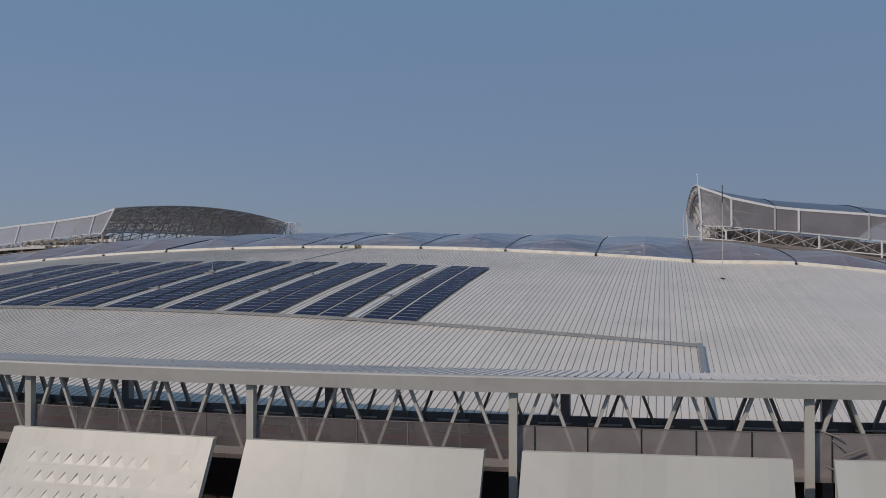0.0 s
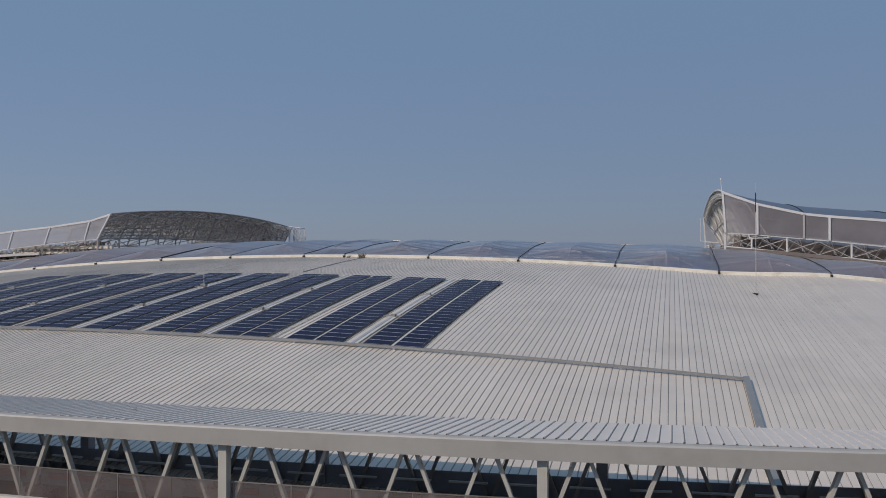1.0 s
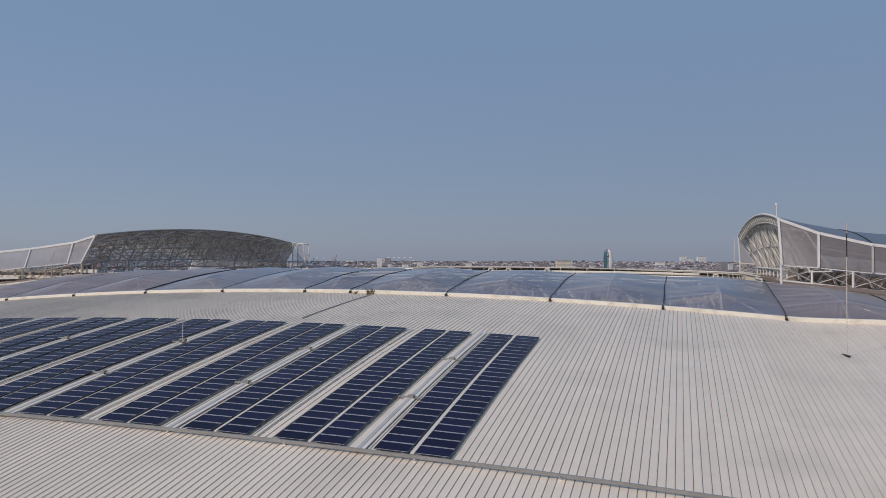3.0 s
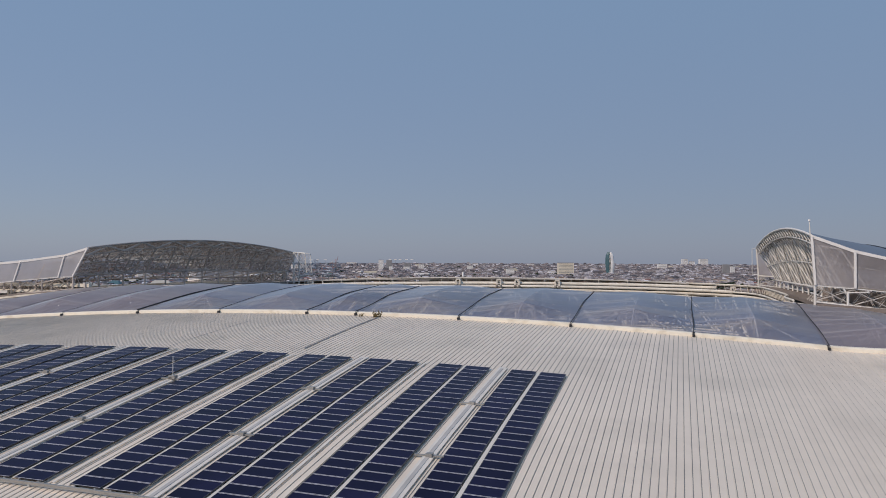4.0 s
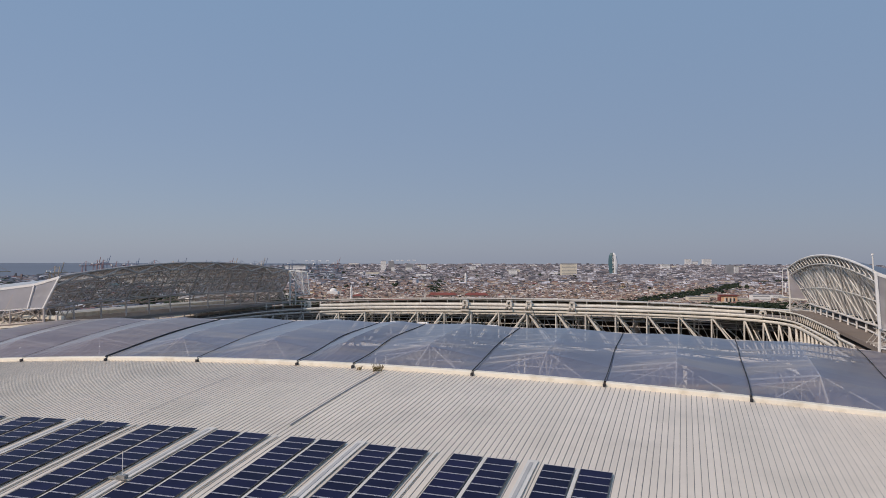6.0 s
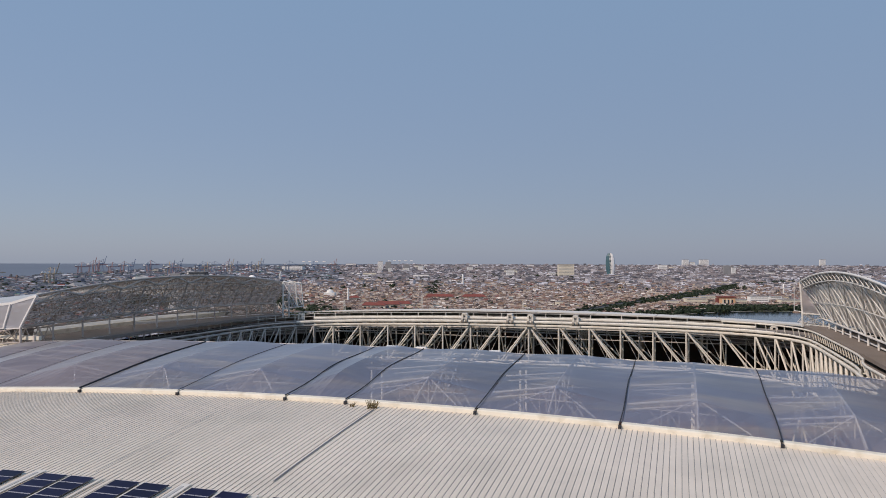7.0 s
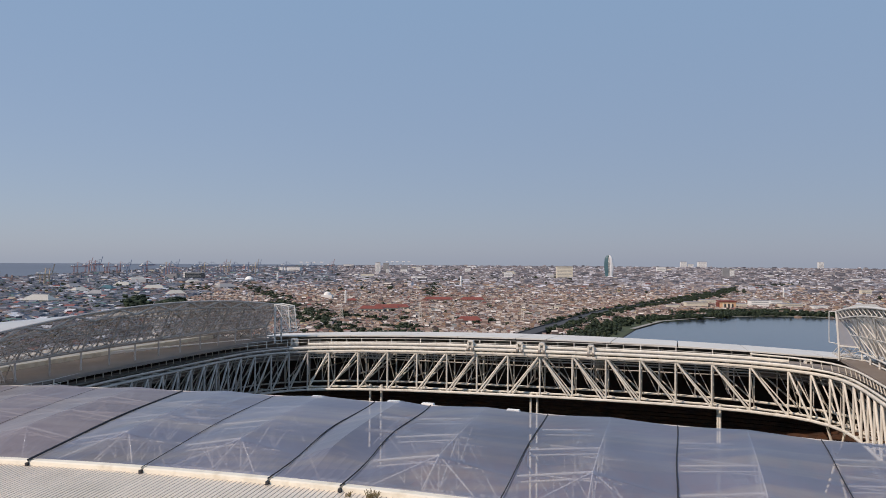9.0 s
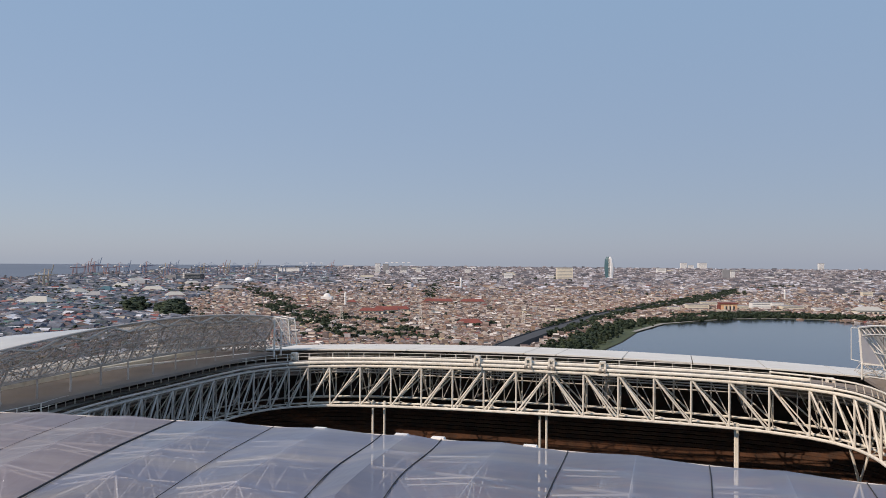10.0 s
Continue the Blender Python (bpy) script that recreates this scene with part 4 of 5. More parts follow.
        for i in range(n):
            a, b = a0 + (a1 - a0) * i / n, a0 + (a1 - a0) * (i + 1) / n
            for dv, rr in ((0.0, 0.08), (3.0, 0.06)):
                bar("carriage_bar", (u(a), v + dv, low(a) - 0.1), (u(b), v + dv, low(b) - dep + 0.1), rr if s < 0 else 0.7 * rr, STEEL_DULL if s < 0 else STEEL_MID, t)
                bar("carriage_bar", (u(b), v + dv, low(b) - 0.1), (u(a), v + dv, low(a) - dep + 0.1), rr if s < 0 else 0.7 * rr, STEEL_DULL if s < 0 else STEEL_MID, t)
                bar("carriage_rail", (u(a), v + dv, low(a) - dep), (u(b), v + dv, low(b) - dep), 0.11, steel, t)
            for h0, h1 in ((-0.1, 0.1 - dep), (0.1 - dep, -0.1)):
                rod((u(a), v, low(a) + h0), (u(b), v + 3.0, low(b) + h1), 0.05)
                rod((u((a + b) / 2), v, low(a) + h0), (u((a + b) / 2), v + 3.0, low(a) + h1), 0.05)
            for dv in (1.0, 2.0, 4.5, 6.5):
                for x in (0, 1, 2):
                    c, e = a + (b - a) * x / 3, a + (b - a) * (x + 1) / 3
                    rod((u(c), v + dv, low(c) - (0.1 if x % 2 else dep + 0.1)), (u(e), v + dv, low(e) - (dep + 0.1 if x % 2 else 0.1)), 0.05 if s > 0 else 0.09)
                rod((u(a), v + dv, low(a) - dep + 0.1), (u(b), v + dv, low(b) - dep + 0.1), 0.06)
            if i % 2 == 0:
                bar("carriage_leg", (u(a), v, low(a)), (u(a), v, low(a) - dep - 0.6), 0.17, steel, t)
    ob = part("lattice_web", mesh_of("lattice_web", web_v, web_f, STEEL_BROWN if s < 0 else STEEL_MID), t, "fine web of thin steel members")
    tagged(ob, kind="stuff")
    if s > 0:                             # a tube on the deck along the foot of the face
        line = [(29.5, 146, 70.6), (29.6, 130, 70.75), (29.7, 115, 70.85), (29.5, 100, 70.85), (28.9, 88, 70.8), (27.9, 79, 70.75), (26.7, 73.2, 70.6)]
        swept("foot_tube", line, 0.14, STEEL_LIGHT, t)
        f = [(u(-0.6), 151.5, arch(148) - 0.2), (u(-0.6), 151.5, zbot + 1.2), (u(1.8), 148.2, zbot + 1.0), (u(0), 148.2, arch(148))]
        for p, q in zip(f, f[1:] + f[:1]):
            bar("end_frame", p, q, 0.07, STEEL_LIGHT, t)
    else:                                 # glazed box frame at the far corner
        for v in (145.4, 148.3):
            f = [Vector(c) for c in ((-88.6, v, 78.0), (-85.3, v, 77.6), (-84.7, v, 72.0), (-88.6, v, 71.4))]
            part("wall_panel", mesh_of("wall_panel", f, [(0, 1, 2, 3)], NET_CLEAR), t, "pale see-through wall panel")
            for p, q in zip(f, f[1:] + f[:1]):
                bar("end_frame", p, q, 0.12, STEEL_LIGHT, t)
            bar("end_frame", f[0], f[2], 0.08, STEEL_LIGHT, t)
            bar("frame_post", (-88.6, v, 69.3), (-88.6, v, 78.0), 0.2, STEEL_LIGHT, t)
        for c in ((-88.6, 78.0), (-85.3, 77.6), (-84.7, 72.0)):
            bar("end_frame", (c[0], 145.4, c[1]), (c[0], 148.3, c[1]), 0.1, STEEL_LIGHT, t)
    return t


movable_roof("sliding_roof", 25.0, 1, 81.4, 72.0, 4.0, [(0, 0), (5.0, -1.95), (11.5, -3.55), (15, -4.0), (25, -4.95), (40, -7.0)], [(0.4, 72.95), (5, 72.6), (11.5, 71.95), (15, 71.6), (25, 70.4), (40, 68.7)], STEEL_LIGHT, NET_LIGHT, "parked sliding roof with white lattice face and arched sheeting")
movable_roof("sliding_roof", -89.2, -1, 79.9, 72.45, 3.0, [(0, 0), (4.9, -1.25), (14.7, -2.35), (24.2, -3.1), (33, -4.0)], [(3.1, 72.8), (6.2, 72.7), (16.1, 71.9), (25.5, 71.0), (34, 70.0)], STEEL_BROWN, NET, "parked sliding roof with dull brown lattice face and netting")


BAY_E = 12.72
POSTS = [0.15 + BAY_E * k for k in range(-7, 7)]


def along(u0, u1, n, sec):
    """A bar of the section sec (offset from the eave, height) that follows the curved eave."""
    us, k = steps(u0, u1, n), len(sec)
    verts = [(u, eave(u) + dv, z) for u in us for dv, z in sec]
    faces = [(i * k + j, (i + 1) * k + j, (i + 1) * k + (j + 1) % k, i * k + (j + 1) % k) for i in range(n) for j in range(k)]
    return verts, faces + [tuple(range(k)), tuple(range(len(verts) - 1, len(verts) - k - 1, -1))]


def front_truss():
    """The ring truss along the eave, with its fascia, cap sheets, A-shaped webs and gutter."""
    t = thing("eave_truss", (0, eave(0), 58), "grey fascia over leaning steel webs along the eave", "truss")
    for a, b in zip(POSTS, POSTS[1:]):
        for p, q in ((a, (a + b) / 2), ((a + b) / 2, b)):
            part("fascia", mesh_of("fascia", *along(p, q, 4, ((0.0, 61.73), (0.0, 62.38), (0.06, 62.44), (0.45, 62.44), (0.45, 61.73))), FASCIA), t, "warm grey fascia")
        n = 28
        w = (b - a) / n
        for i in range(n):
            u = a + i * w
            verts = []
            for dv, z in ((0.4, 62.45), (6.35, 61.85), (6.4, 61.55)):
                for x, h in ((0, 0), (0.008, 0.05), (0.045, 0.05), (0.053, 0.003), (0.095, 0), (w, 0)):
                    verts.append((u + x, eave(u + x) + dv, z + h))
            faces = [(r * 6 + j, r * 6 + j + 1, (r + 1) * 6 + j + 1, (r + 1) * 6 + j) for r in range(2) for j in range(5)]
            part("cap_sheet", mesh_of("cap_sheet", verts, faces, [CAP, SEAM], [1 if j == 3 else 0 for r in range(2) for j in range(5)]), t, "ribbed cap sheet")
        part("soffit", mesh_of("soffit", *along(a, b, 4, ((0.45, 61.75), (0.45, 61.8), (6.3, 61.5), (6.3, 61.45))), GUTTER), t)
        for dv in (0.7, 5.4):
            part("bottom_chord", mesh_of("bottom_chord", *along(a, b, 4, ((dv - 0.15, 58.2), (dv - 0.15, 58.5), (dv + 0.15, 58.5), (dv + 0.15, 58.2))), FASCIA), t)
            for i in range(4):
                mid = a + 1.42 + 3.08 * i + (0.0 if dv < 1 else 0.5)
                for s in (-1, 1):
                    # the back row's darker steel stands in for the shade under the cap
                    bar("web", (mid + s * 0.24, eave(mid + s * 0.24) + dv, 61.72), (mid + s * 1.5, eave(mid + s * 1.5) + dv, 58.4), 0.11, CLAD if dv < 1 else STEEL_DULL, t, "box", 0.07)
        for i in range(5):
            u0 = a + 0.4 + i * 2.5
            part("ledge", mesh_of("ledge", *along(u0, u0 + 1.7, 2, ((4.9, 59.3), (4.9, 59.37), (5.05, 59.37), (5.05, 59.3))), FASCIA), t)
        # the tall dark upstand is added as a shade band before the roof edge
        part("gutter", mesh_of("gutter", *along(a, b, 4, ((5.62, 58.5), (5.62, 59.6), (5.67, 59.6), (5.72, 58.65), (6.7, 58.65), (6.7, 58.5))), GUTTER), t, "dark roof gutter, upstand raised to stand in for shade")
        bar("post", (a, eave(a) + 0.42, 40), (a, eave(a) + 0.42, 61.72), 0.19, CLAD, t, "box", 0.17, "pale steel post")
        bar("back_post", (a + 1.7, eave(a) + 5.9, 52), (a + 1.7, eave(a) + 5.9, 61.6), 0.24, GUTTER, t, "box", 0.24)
    return t


front_truss()


def smoky_screens():
    for k in range(-6, 6):
        p = 0.15 + BAY_E * k
        first, wide = (0.37, 2.47) if k <= 0 else (0.95, 2.35)
        cuts = [p] + [p + first + wide * i for i in range(6) if p + first + wide * i < p + BAY_E - 0.3] + [p + BAY_E]
        for i, (a, b) in enumerate(zip(cuts, cuts[1:])):
            s = thing("screen_panel", (a, eave(a) + 0.5, 58.0), "smoky see-through screen panel behind the eave posts", "screen panel", "screen panels along the eave")
            verts = [(u, eave(u) + 0.5, z) for u in (a + 0.03, b - 0.03) for z in (58.0, 60.15)]
            part("pane", mesh_of("pane", verts, [(0, 2, 3, 1)], SCREEN_GLARE if k >= 1 else SCREEN), s)
            bar("top_rail", (a, eave(a) + 0.5, 60.15), (b, eave(b) + 0.5, 60.15), 0.02, STEEL_DULL, s, "box")
            if i:
                bar("mullion", (a, eave(a) + 0.5, 58.0), (a, eave(a) + 0.5, 60.15), 0.028 if k >= 1 else 0.02, DARK if k >= 1 else STEEL_DULL, s, "box")
        w = thing("concourse_barrier", (p, eave(p) + 4.6, 58.4), "low brown barrier with a faded red stripe behind the screens", "barrier", "barriers behind the screens")
        part("board", mesh_of("board", *along(p + 0.1, p + BAY_E - 0.1, 4, ((4.55, 58.0), (4.55, 58.75), (4.65, 58.75), (4.65, 58.0))), BARRIER), w, "brown-grey board")
        for x in (0.6, 4.5, 8.7):
            part("stripe", mesh_of("stripe", *along(p + x, p + x + 3.2, 3, ((4.50, 58.3), (4.50, 58.6), (4.546, 58.6), (4.546, 58.3))), BARRIER_RED), w, "faded red stripe")


smoky_screens()


def facade_panels():
    """Tilted cladding panels below the eave, one a bay, with pyramids pressed into one of them."""
    for k in range(-5, 7):
        a = POSTS[6] + BAY_E * k
        c0, c1 = a + 0.70, a + BAY_E - 0.95
        s = thing("facade_panel", (a, eave(a) - 0.6, 50), "pale champagne metal facade panel tilted outward", "facade panel", "facade panels under the eave")
        pressed = k <= 0
        n, m, hh = (16, 7, 0.8) if pressed else (11, 4, 2.4)
        w = (c1 - c0) / n
        top = lambda u, h: (u, eave(u) - 1.3 - 0.5 * h, 59.42 - h)
        for i in range(n):
            for j in range(m):
                p = [Vector(top(c0 + x * w, y * hh)) for x, y in ((i, j), (i + 1, j), (i + 1, j + 1), (i, j + 1))]
                if pressed and j:
                    deep = 0.03 + 0.03 * math.sin(i * 0.45 - 1.2) * math.sin(j * 0.8 + 0.2) + 0.012 * math.sin(i * 2.1 + j * 3.7)
                    push = Vector((0, 0.9, -0.45)) * max(deep, 0.005)
                    apex = Vector(top(c0 + (i + 0.5) * w, (j + 0.24) * hh))
                    l, rr = (Vector(top(c0 + (i + x) * w, (j + 0.84) * hh)) for x in (0.08, 0.92))
                    me = mesh_of("panel_tile", p + [l, rr, apex, apex + push], [(1, 0, 6), (0, 3, 4, 6), (2, 1, 6, 5), (3, 2, 5, 4), (7, 5, 4), (6, 4, 7), (6, 7, 5)], CLAD)
                else:
                    q = [x.lerp(y, 0.0012) - Vector((0, 0.006 * ((i * 7 + j * 3) % 5) / 4, 0)) for x, y in zip(p, p[2:] + p[:2])]
                    me = mesh_of("panel_tile", q, [(3, 2, 1, 0)], CLAD)
                if -2 <= k <= 4:
                    part("panel_tile", me, s)
        back = [top(c0, 0), top(c1, 0), top(c1, 9.45), top(c0, 9.45)]
        verts = [Vector(x) + Vector((0, d, -0.02)) for d in (0.06, 0.3) for x in back]
        part("backing", mesh_of("backing", verts, [(0, 1, 2, 3)[::-1], (4, 5, 6, 7), (0, 4, 5, 1)[::-1], (1, 5, 6, 2)[::-1], (2, 6, 7, 3)[::-1], (3, 7, 4, 0)[::-1]], CLAD), s)


facade_panels()


def inner_concourse():
    verts = [(u, eave(u) + d, z) for u in steps(-95, 80, 24) for d, z in ((6.9, 58.9), (6.9, 50.0), (-2.0, 50.0))]
    faces = [(i * 3 + j, (i + 1) * 3 + j, (i + 1) * 3 + j + 1, i * 3 + j + 1) for i in range(24) for j in range(2)]
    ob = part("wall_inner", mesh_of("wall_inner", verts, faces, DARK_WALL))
    tagged(ob, "concrete concourse behind the facade panels, coloured dark for shade", "wall", kind="structure")


inner_concourse()
ribbed_roof()
# ---- solar panels ----


def solar_arrays():
    """Columns of panels in pairs, each column on its rails."""
    frame_me = {}
    pw, pl, pitch = 2.08, 1.10, 1.121

    def panel_mesh():
        w, l, h, e = pw, pl, 0.04, 0.048
        v = [(0, 0, 0), (w, 0, 0), (w, l, 0), (0, l, 0), (0, 0, h), (w, 0, h), (w, l, h), (0, l, h), (e, e, h), (w - e, e, h), (w - e, l - e, h), (e, l - e, h), (e, e, h - 0.006), (w - e, e, h - 0.006), (w - e, l - e, h - 0.006), (e, l - e, h - 0.006)]
        f = [(0, 1, 5, 4), (1, 2, 6, 5), (2, 3, 7, 6), (3, 0, 4, 7), (3, 2, 1, 0), (4, 5, 9, 8), (5, 6, 10, 9), (6, 7, 11, 10), (7, 4, 8, 11), (12, 13, 14, 15)]
        return mesh_of("solar_panel", v, f, [FRAME_PALE, CELL, FRAME_DARK], [2, 2, 2, 2, 2, 0, 2, 0, 2, 1])
    me = panel_mesh()
    for k in range(10):
        for side in (0, 1):
            u0 = 0.03 - 6.36 * k - pw - side * (pw + 0.36)
            a = thing("solar_array", (u0, 0, roof_z(u0, 0)), "column of dark blue solar panels in thin metal frames", "solar panels", "solar panel columns on the roof")
            for i in range(25):
                v = -0.15 + i * pitch
                z = roof_z(u0 + pw / 2, v) + 0.15
                tilt = math.atan2(roof_z(u0, v + 1) - roof_z(u0, v), 1.0)
                roll = math.atan2(roof_z(u0 + pw, v) - roof_z(u0, v), pw)
                part("solar_panel", me, a, "", Matrix.Translation((u0, v, z - math.tan(roll) * pw / 2)) @ Matrix.Rotation(tilt, 4, "X") @ Matrix.Rotation(-roll, 4, "Y"))
            for x in (0.35, pw - 0.35):
                for i in range(6):
                    va, vb = 28 * i / 6 - 0.2, 28 * (i + 1) / 6 - 0.2
                    bar("rail", (u0 + x, va, roof_z(u0 + x, va) + 0.09), (u0 + x, vb, roof_z(u0 + x, vb) + 0.09), 0.05, ALU, a, "box", 0.05)


solar_arrays()


def walkways():
    for k in range(10):
        u0 = -6.36 * k - 4.5
        g = thing("roof_walkway", (u0 - 0.85, 0, roof_z(u0, 0)), "pale galvanised walkway between the solar panels", "walkway", "walkways between the panels")
        if k % 2 == 0:
            us = (u0 - 1.2, u0 - 0.5)
            part("tread", grid_mesh("tread", lambda u, v: roof_z(u, v) + 0.12, us, steps(-0.6, 28.5, 10), GALV, 0.06), g)
            part("cable_duct", grid_mesh("cable_duct", lambda u, v: roof_z(u, v) + 0.15, (u0 - 1.0, u0 - 0.76), steps(-0.4, 28.0, 10), DUCT, 0.03), g, "grey cable duct")
            for v in (8.5, 18.2):
                bar("cross_tray", (u0 - 1.75, v, roof_z(u0, v) + 0.18), (u0 + 0.1, v, roof_z(u0, v) + 0.18), 0.09, PIPE, g, "box", 0.05)
                part("junction_box", box_mesh("junction_box", (u0 - 1.0, v - 0.2, roof_z(u0, v) + 0.1), (u0 - 0.6, v + 0.2, roof_z(u0, v) + 0.34), PIPE), g)
        else:
            part("tread", grid_mesh("tread", lambda u, v: roof_z(u, v) + 0.12, (u0 - 1.35, u0 - 1.2), steps(0, 28, 10), GALV, 0.04), g)
    for k in range(10):
        u0 = 0.03 - 6.36 * k - pw_gap
        g = thing("cable_channel", (u0, 0, roof_z(u0, 0)), "narrow pale metal channel between two panel columns", "cable channel", "channels between the panel columns")
        part("channel", grid_mesh("channel", lambda u, v: roof_z(u, v) + 0.1, (u0 - 0.31, u0 - 0.05), steps(0, 28, 10), GALV, 0.05), g)


pw_gap = 2.08
walkways()


def cable_tray():
    t = thing("cable_tray", (22, -0.45, roof_z(22, -0.45)), "grey galvanised cable tray beside the panels and down to the eave", "cable tray")
    us = steps(-66, 22.2, 22)
    for a, b in zip(us, us[1:]):
        bar("tray_length", (a, -0.62, roof_z(a, -0.62) + 0.2), (b, -0.62, roof_z(b, -0.62) + 0.2), 0.08, PIPE, t, "box", 0.09)
    vs = steps(-0.35, -18.2, 5)
    for a, b in zip(vs, vs[1:]):
        bar("tray_length", (22.0, a, roof_z(22, a) + 0.2), (22.0, b, roof_z(22, b) + 0.2), 0.19, PIPE, t, "box", 0.1)
    for u in us[::2]:
        bar("tray_foot", (u, -0.62, roof_z(u, -0.62)), (u, -0.62, roof_z(u, -0.62) + 0.15), 0.08, ALU, t, "box")


cable_tray()


def lightning_mast():
    u, v = 25.85, 32.7
    z = roof_z(u, v)
    m = thing("lightning_mast", (u, v, z), "slim metal lightning mast on the ribbed roof", "mast")
    bar("pole", (u, v, z), (u, v, z + 8.6), 0.032, STEEL_MID, m)
    bar("tip", (u, v, z + 8.6), (u, v, 75.9), 0.05, DARK, m)
    bar("finial", (u, v, 75.9), (u, v, 76.9), 0.018, STEEL_MID, m)
    bar("base_plate", (u, v, z - 0.02), (u, v, z + 0.08), 0.16, DARK, m, "box")
    bar("stay", (u - 0.25, v + 0.9, z + 0.1), (u + 0.1, v - 0.5, z + 0.1), 0.09, DARK, m, "box", 0.05)


lightning_mast()

# ---- steelwork under the near membrane ----


def purlin_frames():
    """In every bay: a gable of doubled tubes where the hip meets the ridge, lighter gables behind it, posts, webs and ties."""
    for a, b in zip(SEAMS, SEAMS[1:]):
        if b < -110 or a > 50 or b - a < 8:
            continue
        m = (a + b) / 2
        f = thing("purlin_frame", (m, 63, 62), "white tubular purlin frame under the membrane", "steel frame", "frames under the membrane")
        for v, k in ((56.2, 1.0), (62.3, 0.8), (68.4, 0.7)):
            za, zm, zb = (mem_z(u, v, a, b) - 0.22 for u in (a + 0.2, m, b - 0.2))
            for u, z in ((a + 0.2, za), (b - 0.2, zb)):
                bar("rafter", (u, v, z), (m, v, zm), 0.12 * k, FRAME_WHITE, f)
                bar("rafter", (u, v, z - 0.5), (m, v, zm - 0.5), 0.09 * k, FRAME_WHITE, f)
                for t in (0.25, 0.5, 0.75):
                    p, q = m + (u - m) * t, m + (u - m) * (t - 0.25)
                    h = zm + (z - zm) * t
                    bar("web", (p, v, h), (q, v, zm - 2.9 + 0.4 * t), 0.05 * k, FRAME_WHITE, f)
                    if t < 0.6:
                        bar("web", (p, v, h), (p, v, zm - 2.9 + 0.4 * t), 0.05 * k, FRAME_WHITE, f)
            bar("post", (m, v, zm), (m, v, zm - 3.0), 0.10 * k, FRAME_WHITE, f)
            bar("tie", (a + 0.2, v, za - 2.2), (b - 0.2, v, zb - 2.2), 0.10 * k, FRAME_WHITE, f)
        for v0, v1 in ((51.6, 56.2), (56.2, 62.3), (62.3, 68.4), (68.4, 72.6)):
            z0, z1 = mem_z(m, v0, a, b) - 0.2, mem_z(m, v1, a, b) - 0.2
            bar("ridge", (m, v0, z0), (m, v1, z1), 0.08, FRAME_WHITE, f)
            bar("strut", (m, v0, z0 - (0.4 if v0 < 52 else 2.9)), (m, v1, z1), 0.07, FRAME_WHITE, f)
        for u in (a + (b - a) / 6, b - (b - a) / 6):
            bar("hip_tube", (u, 51.6, mem_z(u, 51.6, a, b) - 0.2), (m, 56.2, mem_z(m, 56.2, a, b) - 0.2), 0.07, FRAME_WHITE, f)


purlin_frames()


def edge_bogies():
    """White wheel housings on the near edge and taller carriers on the far rails."""
    for u in (-42.3, -32.95, -28.95, -19.4):
        z = inner_z(u) - 0.4
        h = thing("wheel_housing", (u, 73.7, z), "small white wheel housing on the membrane edge", "wheel housing", "wheel housings on the near rail")
        v = [(u + x, 73.7 + y, z + k) for x, y, k in ((-0.85, -0.4, 0.05), (0.85, -0.4, 0.05), (0.85, 0.4, 0.05), (-0.85, 0.4, 0.05), (-0.65, -0.3, 0.6), (0.65, -0.3, 0.6), (0.65, 0.3, 0.6), (-0.65, 0.3, 0.6))]
        part("cover", mesh_of("cover", v, [(3, 2, 1, 0), (4, 5, 6, 7), (0, 1, 5, 4), (1, 2, 6, 5), (2, 3, 7, 6), (3, 0, 4, 7)], PAINT_WHITE), h)
        bar("axle", (u - 1.05, 73.7, z + 0.25), (u + 1.05, 73.7, z + 0.25), 0.14, STEEL_DULL, h)
    for u in (-84.0, -43.5, -33.2, -28.7, -19.0, 20.0):
        z = 70.0 - 0.00042 * (u - UC) ** 2
        h = thing("rail_carrier", (u, 146.2, z), "pale boxy wheel carrier on the far rail", "wheel carrier", "wheel carriers on the far rail")
        for x in (-0.68, 0.28):
            part("side_plate", box_mesh("side_plate", (u + x, 145.5, z - 0.7), (u + x + 0.4, 146.6, z + 1.25), STEEL), h)
        part("bridge", box_mesh("bridge", (u - 0.55, 145.45, z + 1.25), (u + 0.55, 146.65, z + 1.6), STEEL), h)
        part("crossbar", box_mesh("crossbar", (u - 0.3, 145.55, z + 0.3), (u + 0.3, 145.8, z + 0.6), STEEL_MID), h)
        part("foot", box_mesh("foot", (u - 1.0, 145.2, z - 1.0), (u + 1.0, 145.6, z - 0.6), STEEL), h)
        for x in (-0.48, 0.48):
            bar("wheel", (u + x - 0.2, 145.45, z - 0.2), (u + x + 0.2, 145.45, z - 0.2), 0.42, STEEL_DULL, h)


edge_bogies()


